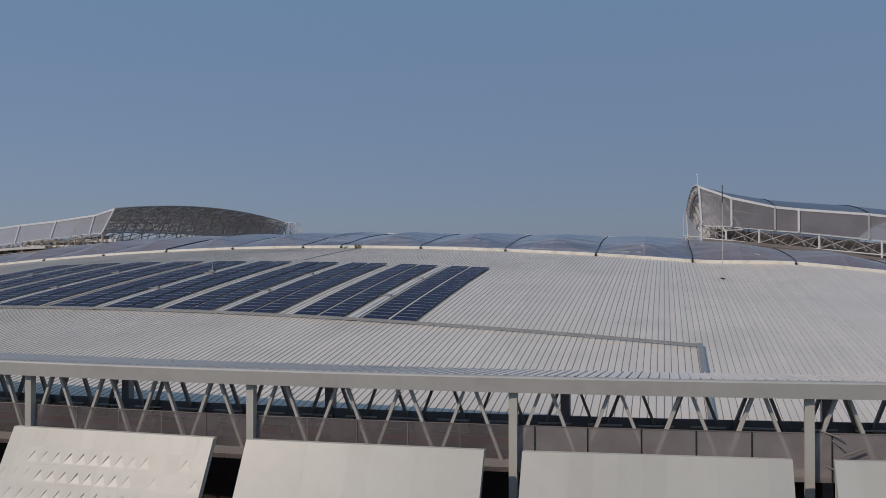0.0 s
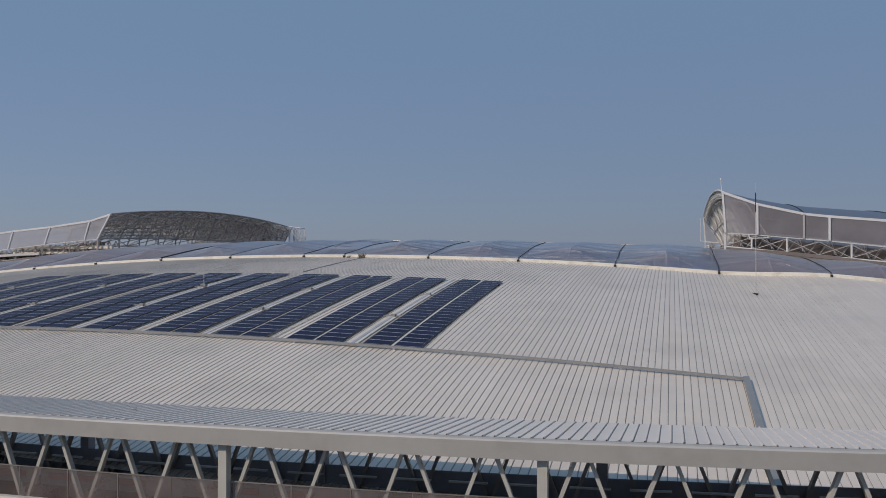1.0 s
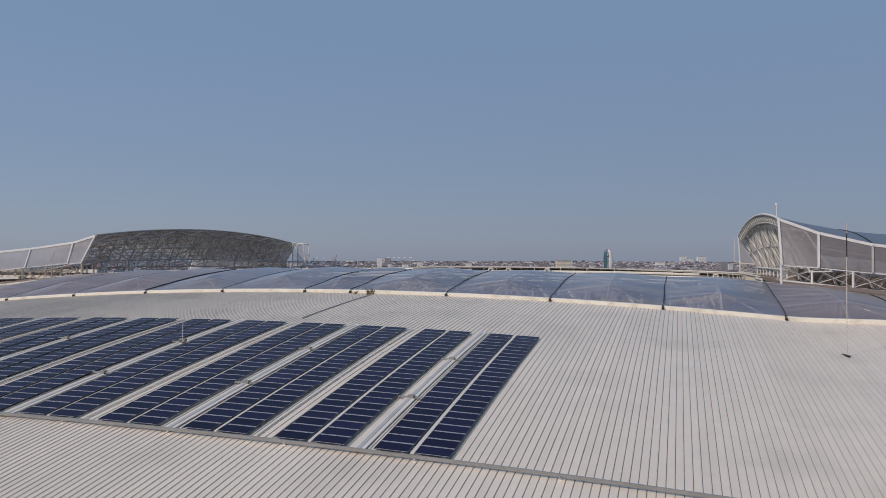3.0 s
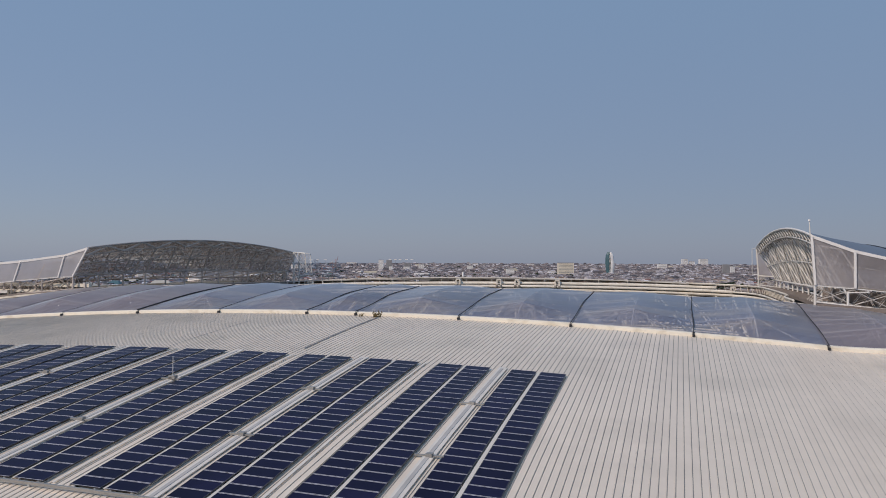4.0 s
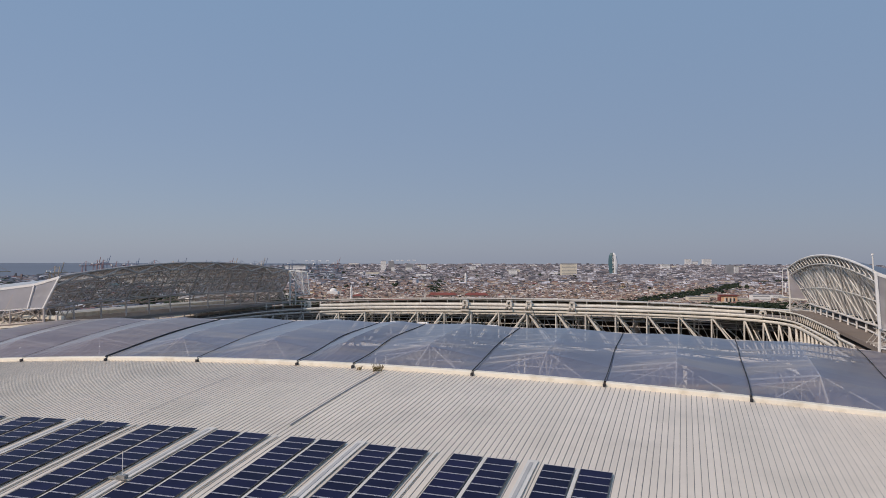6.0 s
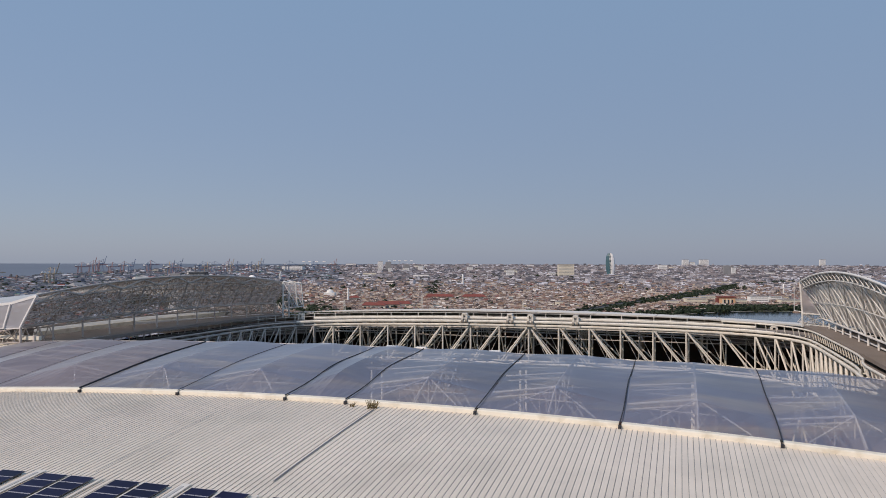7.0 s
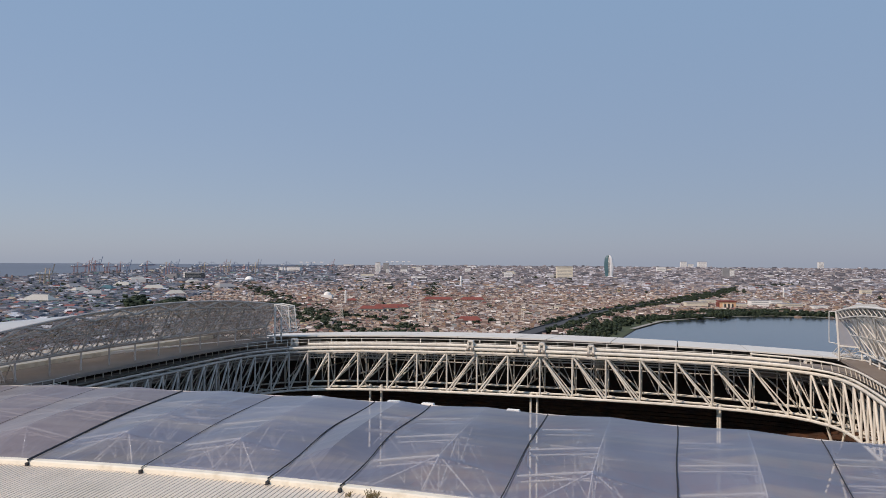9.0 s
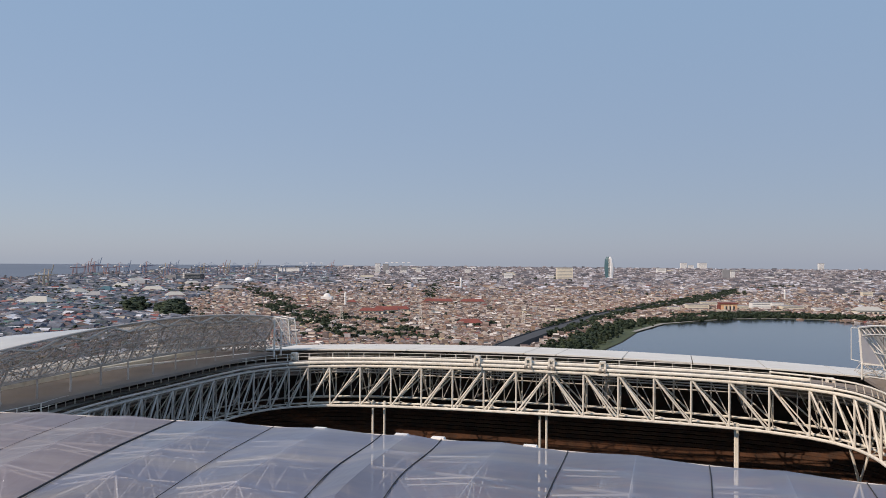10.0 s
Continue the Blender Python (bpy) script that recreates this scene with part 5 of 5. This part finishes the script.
def rails_and_catwalk():
    """Two rail tubes over the rim truss, and the catwalk with its railing behind."""
    def off(k, dz):
        return [p + d * k + Vector((0, 0, dz)) for p, d in RIM]
    r = thing("sliding_rail", (UC, 146, 69.4), "pair of thick cream rail tubes over the rim truss", "rail")
    for k, dz, rad in ((-0.1, 0.78, 0.34), (0.5, 1.5, 0.34)):
        pts = off(k, dz)
        for a, b in zip(pts, pts[1:]):
            x = (a.x + b.x) / 2 - UC
            end = x < -49 or x > 50
            if not (end and k > 0):
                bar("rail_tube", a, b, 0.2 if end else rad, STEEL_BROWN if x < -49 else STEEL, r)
    c = thing("catwalk", (UC, 148.3, 70.4), "narrow steel catwalk with a tube railing", "catwalk")
    i0, i1, hand, knee, foot = off(1.2, 1.0), off(2.6, 1.0), off(2.4, 2.45), off(2.4, 1.8), off(2.4, 1.0)
    lip, foot_lip = off(4.4, 0.9), off(4.4, -2.4)
    for i in range(len(RIM) - 1):
        if abs(RIM[i][0].x - UC) > 44:
            part("fascia_plate", mesh_of("fascia_plate", [lip[i], lip[i + 1], foot_lip[i + 1], foot_lip[i]], [(0, 1, 2, 3)], DECK), c, "brown-grey fascia plate")
            for k in (0.2, 0.55, 0.9):
                bar("ledger", lip[i].lerp(foot_lip[i], k) - RIM[i][1] * 0.1, lip[i + 1].lerp(foot_lip[i + 1], k) - RIM[i + 1][1] * 0.1, 0.09, STEEL_BROWN, c)
        if RIM[i][0].x > UC + 43:
            near, wide, top = off(0.5, 0.95), off(5.5, 1.0), off(0.2, 2.3)
            part("deck_plate", mesh_of("deck_plate", [near[i], near[i + 1], wide[i + 1], wide[i]], [(0, 1, 2, 3)], DECK), c)
            bar("handrail", top[i], top[i + 1], 0.16, STEEL, c)
            for k in (0.0, 0.5):
                bar("railing_post", near[i].lerp(near[i + 1], k), top[i].lerp(top[i + 1], k), 0.09, STEEL, c)
            continue
        part("grating", mesh_of("grating", [i0[i], i0[i + 1], i1[i + 1], i1[i]], [(0, 1, 2, 3)], STEEL_DULL), c)
        bar("handrail", hand[i], hand[i + 1], 0.07, STEEL_MID, c)
        bar("knee_rail", knee[i], knee[i + 1], 0.05, STEEL, c)
        bar("railing_post", foot[i], hand[i], 0.10, STEEL, c)
        bar("railing_post", (foot[i] + foot[i + 1]) / 2, (hand[i] + hand[i + 1]) / 2, 0.05, STEEL, c)


rails_and_catwalk()


def hanging_posts():
    for us in ((-66.2, -63.6), (-31.1, -29.8), (4.6, 5.0), (22.6, 27.3)):
        for i, u in enumerate(us):
            h = thing("hanging_post", (u, 147.2, 44), "pale steel post below the far truss", "post", "posts below the far truss")
            bar("shaft", (u - (5.5 if i else -5.5) * (us[0] > 20), 149.0 if us[0] > 20 else 147.0, 40), (u, 147.0, 61.2), 0.24, STEEL, h)
            bar("collar", (u, 147.0, 60.3), (u, 147.0, 61.0), 0.34, STEEL, h)


hanging_posts()


def end_beams():
    """Cream rail beams at the near end of the parked roof."""
    b = thing("rail_beam", (-100, 74, 70.4), "pair of cream steel rail beams on the roof deck", "rail beam")
    for z0, z1, v in ((70.95, 71.55, 73.7), (69.9, 70.35, 73.4)):
        part("beam", box_mesh("beam", (-114, v, z0), (-89.6, v + 0.6, z1), STRIP), b)
    for p, q in (((-89.6, 72.3, 70.45), (-103.0, 72.3, 69.3)), ((-103.0, 72.3, 69.3), (-118.5, 72.3, 67.65))):
        bar("beam", p, q, 0.16, STRIP, b, "box")
    for u in steps(-112, -90.4, 6):
        part("stiffener", box_mesh("stiffener", (u - 0.15, 73.5, 69.6), (u + 0.15, 74.2, 71.7), STEEL_BROWN), b)


end_beams()


def joints_and_weeds():
    for u, v0, v1 in ((-25.1, 30.5, 48.8), (-39.1, 29.0, 44.0), (-36.2, 31.5, 34.0)):
        j = thing("expansion_joint", (u, v0, roof_z(u, v0)), "dark joint line along the ribbed roof", "roof joint")
        vs = steps(v0, v1, 6)
        for a, b in zip(vs, vs[1:]):
            bar("cover_strip", (u, a, roof_z(u, a) + 0.07), (u, b, roof_z(u, b) + 0.07), 0.05 if u > -30 else 0.016, GUTTER, j, "box", 0.03 if u > -30 else 0.006)
    rnd = random.Random(3)
    for u, n, size in ((-25.6, 46, 0.6), (-27.6, 16, 0.35)):
        w = thing("dry_weed", (u, 49.6, roof_z(u, 49.6)), "tuft of dry straw-brown weeds at the roof edge", "weeds")
        for i in range(n):
            x, y = u + rnd.gauss(0, 0.45 * size), 49.5 + rnd.gauss(0, 0.3 * size)
            z = roof_z(x, y)
            tip = (x + rnd.gauss(0, 0.35 * size), y + rnd.gauss(0, 0.3 * size), z + size * rnd.uniform(0.4, 1.3))
            bar("stalk", (x, y, z), tip, 0.022, STRAW, w, "rod")
    for u, v in ((-30.6, 18.2), (-61.5, 12.0)):
        z = roof_z(u, v)
        p = thing("lightning_rod", (u, v, z), "short slim lightning rod on the walkway", "lightning rod")
        bar("rod", (u, v, z), (u, v, z + 2.0), 0.03, STEEL_LIGHT, p)
        part("base", box_mesh("base", (u - 0.3, v - 0.2, z + 0.18), (u + 0.3, v + 0.2, z + 0.45), PIPE), p)


joints_and_weeds()


def eave_ladder():
    u, v = 26.9, -22.2
    l = thing("ladder", (u, v, 55), "light steel access ladder with bent brackets at the eave", "ladder")
    for x in (-0.24, 0.24):
        bar("stile", (u + x, v, 52.4), (u + x, v, 58.6), 0.035, STEEL_MID, l)
    for i in range(19):
        bar("rung", (u - 0.24, v, 52.7 + i * 0.3), (u + 0.24, v, 52.7 + i * 0.3), 0.02, STEEL_MID, l)
    for z, x in ((60.0, -1.2), (59.2, 0.9), (58.5, -1.0), (58.2, 1.1), (59.6, -0.5)):
        bar("bracket", (u, v, z), (u + x, v + 0.2, z + 0.35), 0.035, STEEL_DULL, l)
    a = thing("rod_aerial", (24.9, 73.0, 79.4), "short white rod aerial on the sliding roof", "aerial")
    bar("rod", (24.9, 73.2, 79.2), (24.8, 73.2, 81.2), 0.08, STEEL_LIGHT, a)
    bar("cap", (24.8, 73.2, 81.2), (24.8, 73.2, 81.4), 0.16, PAINT_WHITE, a)
    for k, (u, dv) in enumerate(((-10.4, 1.0), (-6.2, 3.4))):
        b = thing("roof_fixing", (u, eave(u) + dv, 62.4), "small dark fixing on the cap sheets", "fixing")
        bar("pin", (u, eave(u) + dv, 62.0), (u + 0.03, eave(u) + dv, 62.35), 0.02, PIPE, b)
        bar("plate", (u - 0.09, eave(u) + dv, 62.18), (u + 0.09, eave(u) + dv, 62.18), 0.02, DARK, b)


eave_ladder()

# ---- city landmarks ----


def place_box(name, u, v, w, d, h, turn, mat, parent, z0=None, label=""):
    z = ground_z(u, v) - 1 if z0 is None else z0
    m = Matrix.Translation((u, v, z)) @ Matrix.Rotation(radians(turn), 4, "Z")
    return part(name, box_mesh(name, (-w / 2, -d / 2, 0), (w / 2, d / 2, h), mat), parent, label, m)


def building(u, v, w, d, h, turn, mat, label, floors=6, roof=None, name="city_building"):
    """A block with a parapet roof and a band of windows on each storey."""
    b = thing(name, (u, v, ground_z(u, v)), label, "building")
    place_box("wall", u, v, w, d, h, turn, mat, b)
    place_box("roof", u, v, w * 1.02, d * 1.02, h * 0.03 + 0.6, turn, roof or PAINT_GREY, b, ground_z(u, v) - 1 + h + 0.004)
    for i in range(floors):
        place_box("window_band", u, v, w * 0.9, d + 0.5, h / floors * 0.24, turn, BAND, b, ground_z(u, v) - 1 + h * (i + 0.35) / floors)
    return b


TURN = 14
for u, v, w, h, mat, label, fl in (
        (-453, 3163, 66, 54, PAINT_CREAM, "cream tower block with rows of windows", 9), (-1372, 3382, 24, 54, PAINT_WHITE, "slim white apartment tower with many windows", 11),
        (-1338, 3400, 26, 52, PAINT_GREY, "slim grey apartment tower in the distance", 11), (-1306, 3340, 16, 26, PAINT_WHITE, "small white apartment block", 6),
        (-1306, 3568, 34, 36, PAINT_GREY, "grey apartment block in the distance", 8), (-1240, 3595, 26, 30, PAINT_WHITE, "white apartment block in the distance", 7), (-1270, 3460, 30, 22, PAINT_WHITE, "low white apartment block", 5),
        (-684, 3137, 34, 28, PAINT_WHITE, "white office block among low houses", 5), (-527, 3258, 32, 16, PAINT_WHITE, "low white office block", 3),
        (30, 4740, 36, 40, PAINT_WHITE, "pale distant apartment slab", 8), (70, 4750, 30, 26, PAINT_WHITE, "pale distant apartment slab", 6), (135, 4760, 50, 40, PAINT_WHITE, "pale distant apartment slab", 8),
        (194, 3477, 30, 44, PAINT_GREY, "dark grey tower block", 9), (225, 3560, 18, 34, PAINT_WHITE, "slim white tower block", 8), (772, 4750, 30, 40, PAINT_WHITE, "pale distant tower near the horizon", 8),
        (-86, 4082, 44, 30, PAINT_WHITE, "white distant hall with stepped roof", 4), (-1698, 2400, 62, 28, GLASS_DARK, "dark glass office block", 5), (-1735, 2395, 14, 30, PAINT_WHITE, "white stair tower of an office block", 4),
        (-1766, 2360, 40, 22, PAINT_GREY, "grey office block near the harbour", 4), (150, 1620, 36, 15, PAINT_WHITE, "white hall by the lake", 3), (205, 1600, 40, 11, PAINT_CREAM, "cream block by the lake", 3),
        (30, 1530, 40, 14, PAINT_CREAM, "cream block by the lake", 3), (470, 2240, 26, 16, PAINT_CREAM, "cream block with white stair tower", 4), (-760, 3500, 60, 16, PAINT_CREAM, "cream block in the distance", 4),
        (-1829, 3367, 100, 26, PAINT_WHITE, "long white port terminal", 4), (-208, 1368, 14, 11, PAINT_CREAM, "yellow-cream block among brown houses", 3), (-1020, 3720, 30, 24, PAINT_WHITE, "white block in the distance", 5)):
    building(u, v, w, w * 0.5, h, TURN, mat, label, fl)
for u, v, w, h, mat in ((112, 1580, 26, 10, PAINT_CREAM), (-12, 1510, 22, 9, PAINT_CREAM), (252, 1570, 30, 10, PAINT_WHITE), (58, 1690, 34, 11, PAINT_CREAM), (384, 1540, 28, 9, PAINT_WHITE), (190, 1700, 24, 12, PAINT_WHITE)):
    building(u, v, w, w * 0.5, h, TURN, mat, "plain pale block near the lake", 3)
_far = random.Random(21)
for i in range(34):
    u, v = polar(_far.uniform(-26, 18), _far.uniform(2900, 4600))
    building(u, v, _far.uniform(26, 70), 20, _far.uniform(8, 17), _far.uniform(0, 28), _far.choice((PAINT_WHITE, PAINT_WHITE, PAINT_CREAM)), "low pale building in the hazy distance", 1)


def leaf_tower():
    u, v = -282.0, 3282.0
    z0 = ground_z(u, v) - 1
    t = thing("leaf_tower", (u, v, z0), "tall curved teal glass tower with a white edge", "tower")
    rings = []
    for i in range(17):
        s = i / 16
        rings.append((z0 + 5 + 95 * s, 19.0 * (0.42 + 0.58 * math.sin(math.pi * (0.12 + 0.74 * s))) * (1 if s < 0.88 else 1 - (s - 0.88) * 3.2), -5.0 * s * s + 3.0 * s))
    def shell(name, x0, x1, mat, label):
        verts, faces, k = [], [], 10
        for z, w, sh in rings:
            for j in range(k):
                a = 2 * math.pi * j / k
                verts.append((u + sh + x0 + w * x1 * math.cos(a), v + 0.55 * w * math.sin(a), z))
        for i in range(16):
            faces += [(i * k + j, i * k + (j + 1) % k, (i + 1) * k + (j + 1) % k, (i + 1) * k + j) for j in range(k)]
        faces += [tuple(range(16 * k, 17 * k))]
        part(name, mesh_of(name, verts, faces, mat), t, label)
    shell("glass_body", 0, 1.0, GLASS_TEAL, "teal glass")
    shell("white_edge", 3.2, 0.86, PAINT_WHITE, "white edge fin")
    place_box("podium", u, v, 40, 30, 9, TURN, PAINT_WHITE, t)


leaf_tower()


def pitched_hall(u, v, w, d, h, mat, roof, label, turn=TURN):
    b = thing("roofed_hall", (u, v, ground_z(u, v)), label, "hall")
    place_box("wall", u, v, w, d, h, turn, mat, b)
    m = Matrix.Translation((u, v, ground_z(u, v) - 1 + h)) @ Matrix.Rotation(radians(turn), 4, "Z")
    e, r = 1.5, d * 0.3
    vv = [(-w / 2 - e, -d / 2 - e, 0), (w / 2 + e, -d / 2 - e, 0), (w / 2 + e, d / 2 + e, 0), (-w / 2 - e, d / 2 + e, 0), (-w / 2 + d * 0.3, 0, r), (w / 2 - d * 0.3, 0, r)]
    part("roof", mesh_of("roof", vv, [(0, 1, 5, 4), (1, 2, 5), (2, 3, 4, 5), (3, 0, 4), (3, 2, 1, 0)], roof), b, "", m)
    for i in range(5):
        place_box("window", u + (i - 2) * w * 0.18 * math.cos(radians(turn)), v + (i - 2) * w * 0.18 * math.sin(radians(turn)), w * 0.1, d + 0.4, h * 0.35, turn, GLASS_DARK, b, ground_z(u, v) - 1 + h * 0.4)


for u, v, w, d, h in ((-497, 1190, 40, 16, 9), (-485, 1225, 44, 18, 9), (-478, 1265, 40, 16, 8), (-283, 1030, 34, 18, 7), (-490, 1540, 60, 18, 8), (-420, 1560, 50, 18, 8), (-640, 1430, 20, 12, 8)):
    pitched_hall(u, v, w, d, h, PAINT_CREAM, TILE_RED, "long hall with a dark red tiled roof")
pitched_hall(-1165, 1156, 52, 34, 10, PAINT_CREAM, FASCIA, "cream warehouse with a pale metal roof")
pitched_hall(-1441, 1654, 34, 30, 8, PAINT_WHITE, GLASS_TEAL, "white warehouse with a green metal roof")
pitched_hall(318, 1515, 46, 22, 11, PAINT_CREAM, FASCIA, "cream lakeside hall with a grey roof")
for i, (u, v) in enumerate(((-1250, 1400), (-1530, 1820), (-1330, 1700), (-1620, 2000), (-1100, 1480), (-1480, 2080), (-1230, 1880), (-1750, 2150), (-1390, 1500), (-1560, 1660))):
    pitched_hall(u, v, 40 + 7 * (i % 4), 30, 9, PAINT_GREY, FASCIA if i % 3 else PAINT_GREY, "port warehouse with a low metal roof", 10 + 9 * i)


def lake_hall():
    u, v = 85.0, 1526.0
    b = thing("lakeside_house", (u, v, 0), "orange-white house with a red roof by the lake", "house")
    place_box("wall", u, v, 30, 18, 17, TURN, PAINT_ORANGE, b)
    for x in (-6, 1, 8):
        place_box("column", u + x * 0.97, v + x * 0.24 - 9.2, 2.6, 1.6, 14, TURN, PAINT_CREAM, b)
        place_box("window", u + x * 0.97 + 3.2, v + x * 0.24 - 8.4, 2.6, 1.4, 9, TURN, GLASS_DARK, b, 3)
    place_box("side_wing", u - 14, v - 4, 6, 16, 15, TURN, TILE_RED, b)
    place_box("roof", u, v, 33, 21, 2.2, TURN, TILE_RED, b, 16.1)


lake_hall()


def dome_mesh(name, r, mat, squash=1.0):
    verts, faces, k, n = [], [], 14, 6
    for i in range(n):
        a = 0.5 * math.pi * i / n
        verts += [(r * math.cos(a) * math.cos(2 * math.pi * j / k), r * math.cos(a) * math.sin(2 * math.pi * j / k), r * squash * math.sin(a)) for j in range(k)]
    verts.append((0, 0, r * squash))
    for i in range(n - 1):
        faces += [(i * k + j, i * k + (j + 1) % k, (i + 1) * k + (j + 1) % k, (i + 1) * k + j) for j in range(k)]
    faces += [((n - 1) * k + j, (n - 1) * k + (j + 1) % k, n * k) for j in range(k)]
    return mesh_of(name, verts, faces, mat, smooth=True)


def domes_and_minarets():
    for u, v, w, h, r in ((-750, 1543, 24, 12, 8), (-1455, 2372, 34, 8, 15)):
        b = thing("domed_hall", (u, v, ground_z(u, v)), "white hall with a round dome", "mosque")
        place_box("wall", u, v, w, w * 0.8, h, TURN, PAINT_WHITE, b)
        part("dome", dome_mesh("dome", r, PAINT_WHITE, 0.9), b, "", Matrix.Translation((u, v, ground_z(u, v) - 1 + h)))
    for u, v, h, r in ((-631, 1378, 29, 1.8), (-640, 2250, 34, 3.0), (-1330, 2350, 30, 2.6), (240, 1980, 26, 2.0)):
        z = ground_z(u, v) - 1
        b = thing("minaret", (u, v, z), "slim white minaret with a pointed cap", "minaret")
        bar("shaft", (u, v, z), (u, v, z + h * 0.86), r, PAINT_WHITE, b)
        bar("gallery", (u, v, z + h * 0.7), (u, v, z + h * 0.74), r * 1.5, PAINT_WHITE, b)
        part("cap", dome_mesh("cap", r * 1.1, PAINT_WHITE, 3.0), b, "", Matrix.Translation((u, v, z + h * 0.86)))


domes_and_minarets()


def pylons():
    for u, v, h in ((-332, 960, 34), (-470, 1010, 26), (-216, 1075, 24)):
        p = thing("lattice_mast", (u, v, 0), "thin steel lattice mast among the houses", "lattice mast", "lattice masts in the city")
        w = 2.6
        lv = [(h * i / 7, w * (1 - 0.8 * i / 7)) for i in range(8)]
        for (z0, a), (z1, b) in zip(lv, lv[1:]):
            c0, c1 = [(u + x * a, v + y * a, z0) for x, y in ((1, 1), (-1, 1), (-1, -1), (1, -1))], [(u + x * b, v + y * b, z1) for x, y in ((1, 1), (-1, 1), (-1, -1), (1, -1))]
            for i in range(4):
                bar("leg", c0[i], c1[i], 0.16, STEEL, p, "rod")
                bar("brace", c0[i], c1[(i + 1) % 4], 0.10, STEEL, p, "rod")
    for i, (u, v) in enumerate(((-1905, 3620), (-1880, 3640), (-1850, 3660), (-1820, 3690), (-1560, 3980), (-1535, 4000), (-1510, 4010), (-1480, 4030), (-1450, 4040))):
        z = ground_z(u, v)
        p = thing("light_mast", (u, v, z), "tall harbour light mast with a white lamp head", "light mast", "light masts in the harbour")
        bar("pole", (u, v, z), (u, v, z + 42), 0.5, PAINT_GREY, p, "rod")
        part("lamp_head", box_mesh("lamp_head", (u - 8, v - 2, z + 41), (u + 8, v + 2, z + 44), PAINT_WHITE), p)


pylons()


def harbour_cranes():
    def crane(mat, up):
        c = thing("harbour_crane", (0, 0, 0), "tall ship-to-shore harbour crane, paint greyed for haze", "crane", "cranes in the harbour")
        for x in (-9, 9):
            for y in (-8, 8):
                bar("leg", (x, y, -2), (x * 0.75, y, 38), 1.2, mat, c, "box")
            bar("tie_beam", (x, -8, 14), (x, 8, 14), 0.9, mat, c, "box")
        bar("girder", (-22, 0, 39), (14, 0, 39), 1.7, mat, c, "box")
        bar("boom", (14, 0, 39), (24, 0, 74) if up else (52, 0, 40), 1.4, mat, c, "box")
        bar("apex_leg", (7, -5, 38), (10, 0, 60), 0.9, mat, c, "box")
        bar("apex_leg", (7, 5, 38), (10, 0, 60), 0.9, mat, c, "box")
        bar("stay", (10, 0, 60), (-20, 0, 40), 0.5, mat, c, "rod")
        bar("stay", (10, 0, 60), (19, 0, 58) if up else (45, 0, 41), 0.5, mat, c, "rod")
        part("machine_house", box_mesh("machine_house", (-18, -4, 40.6), (-8, 4, 46), PAINT_WHITE), c)
        return c
    rnd = random.Random(12)
    made = {}
    spots = [(-2560, 2880, 1), (-2250, 2820, 0), (-2060, 2700, 2), (-1900, 2500, 1), (-1990, 2630, 0), (-1760, 3180, 1), (-1815, 3000, 2), (-2350, 2950, 1), (-1790, 1790, 2), (-1745, 1760, 2), (-1980, 1760, 2), (-2330, 2500, 0), (-2400, 2640, 0), (-2440, 2720, 0), (-2290, 2700, 0), (-2170, 2607, 1), (-2180, 2720, 1), (-2105, 2795, 1), (-2140, 2880, 1), (-2080, 2964, 1), (-2050, 3010, 1), (-1990, 3020, 0),
             (-1960, 3060, 1), (-1900, 3080, 1), (-1862, 3105, 1), (-2230, 2560, 0), (-2010, 2900, 2), (-1930, 2960, 2), (-2500, 2790, 0), (-1690, 3300, 1), (-1640, 3420, 0)]
    for i, (u, v, kind) in enumerate(spots):
        up = i % 3 == 0
        m = PLACE @ Matrix.Translation((u, v, ground_z(u, v))) @ Matrix.Rotation(radians(rnd.uniform(20, 75)), 4, "Z") @ Matrix.Diagonal((0.92, 0.92, 0.95, 1))
        if (kind, up) not in made:
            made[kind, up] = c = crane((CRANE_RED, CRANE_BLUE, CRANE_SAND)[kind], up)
            c.matrix_world = m
        else:
            copy_thing(made[kind, up], m)


harbour_cranes()
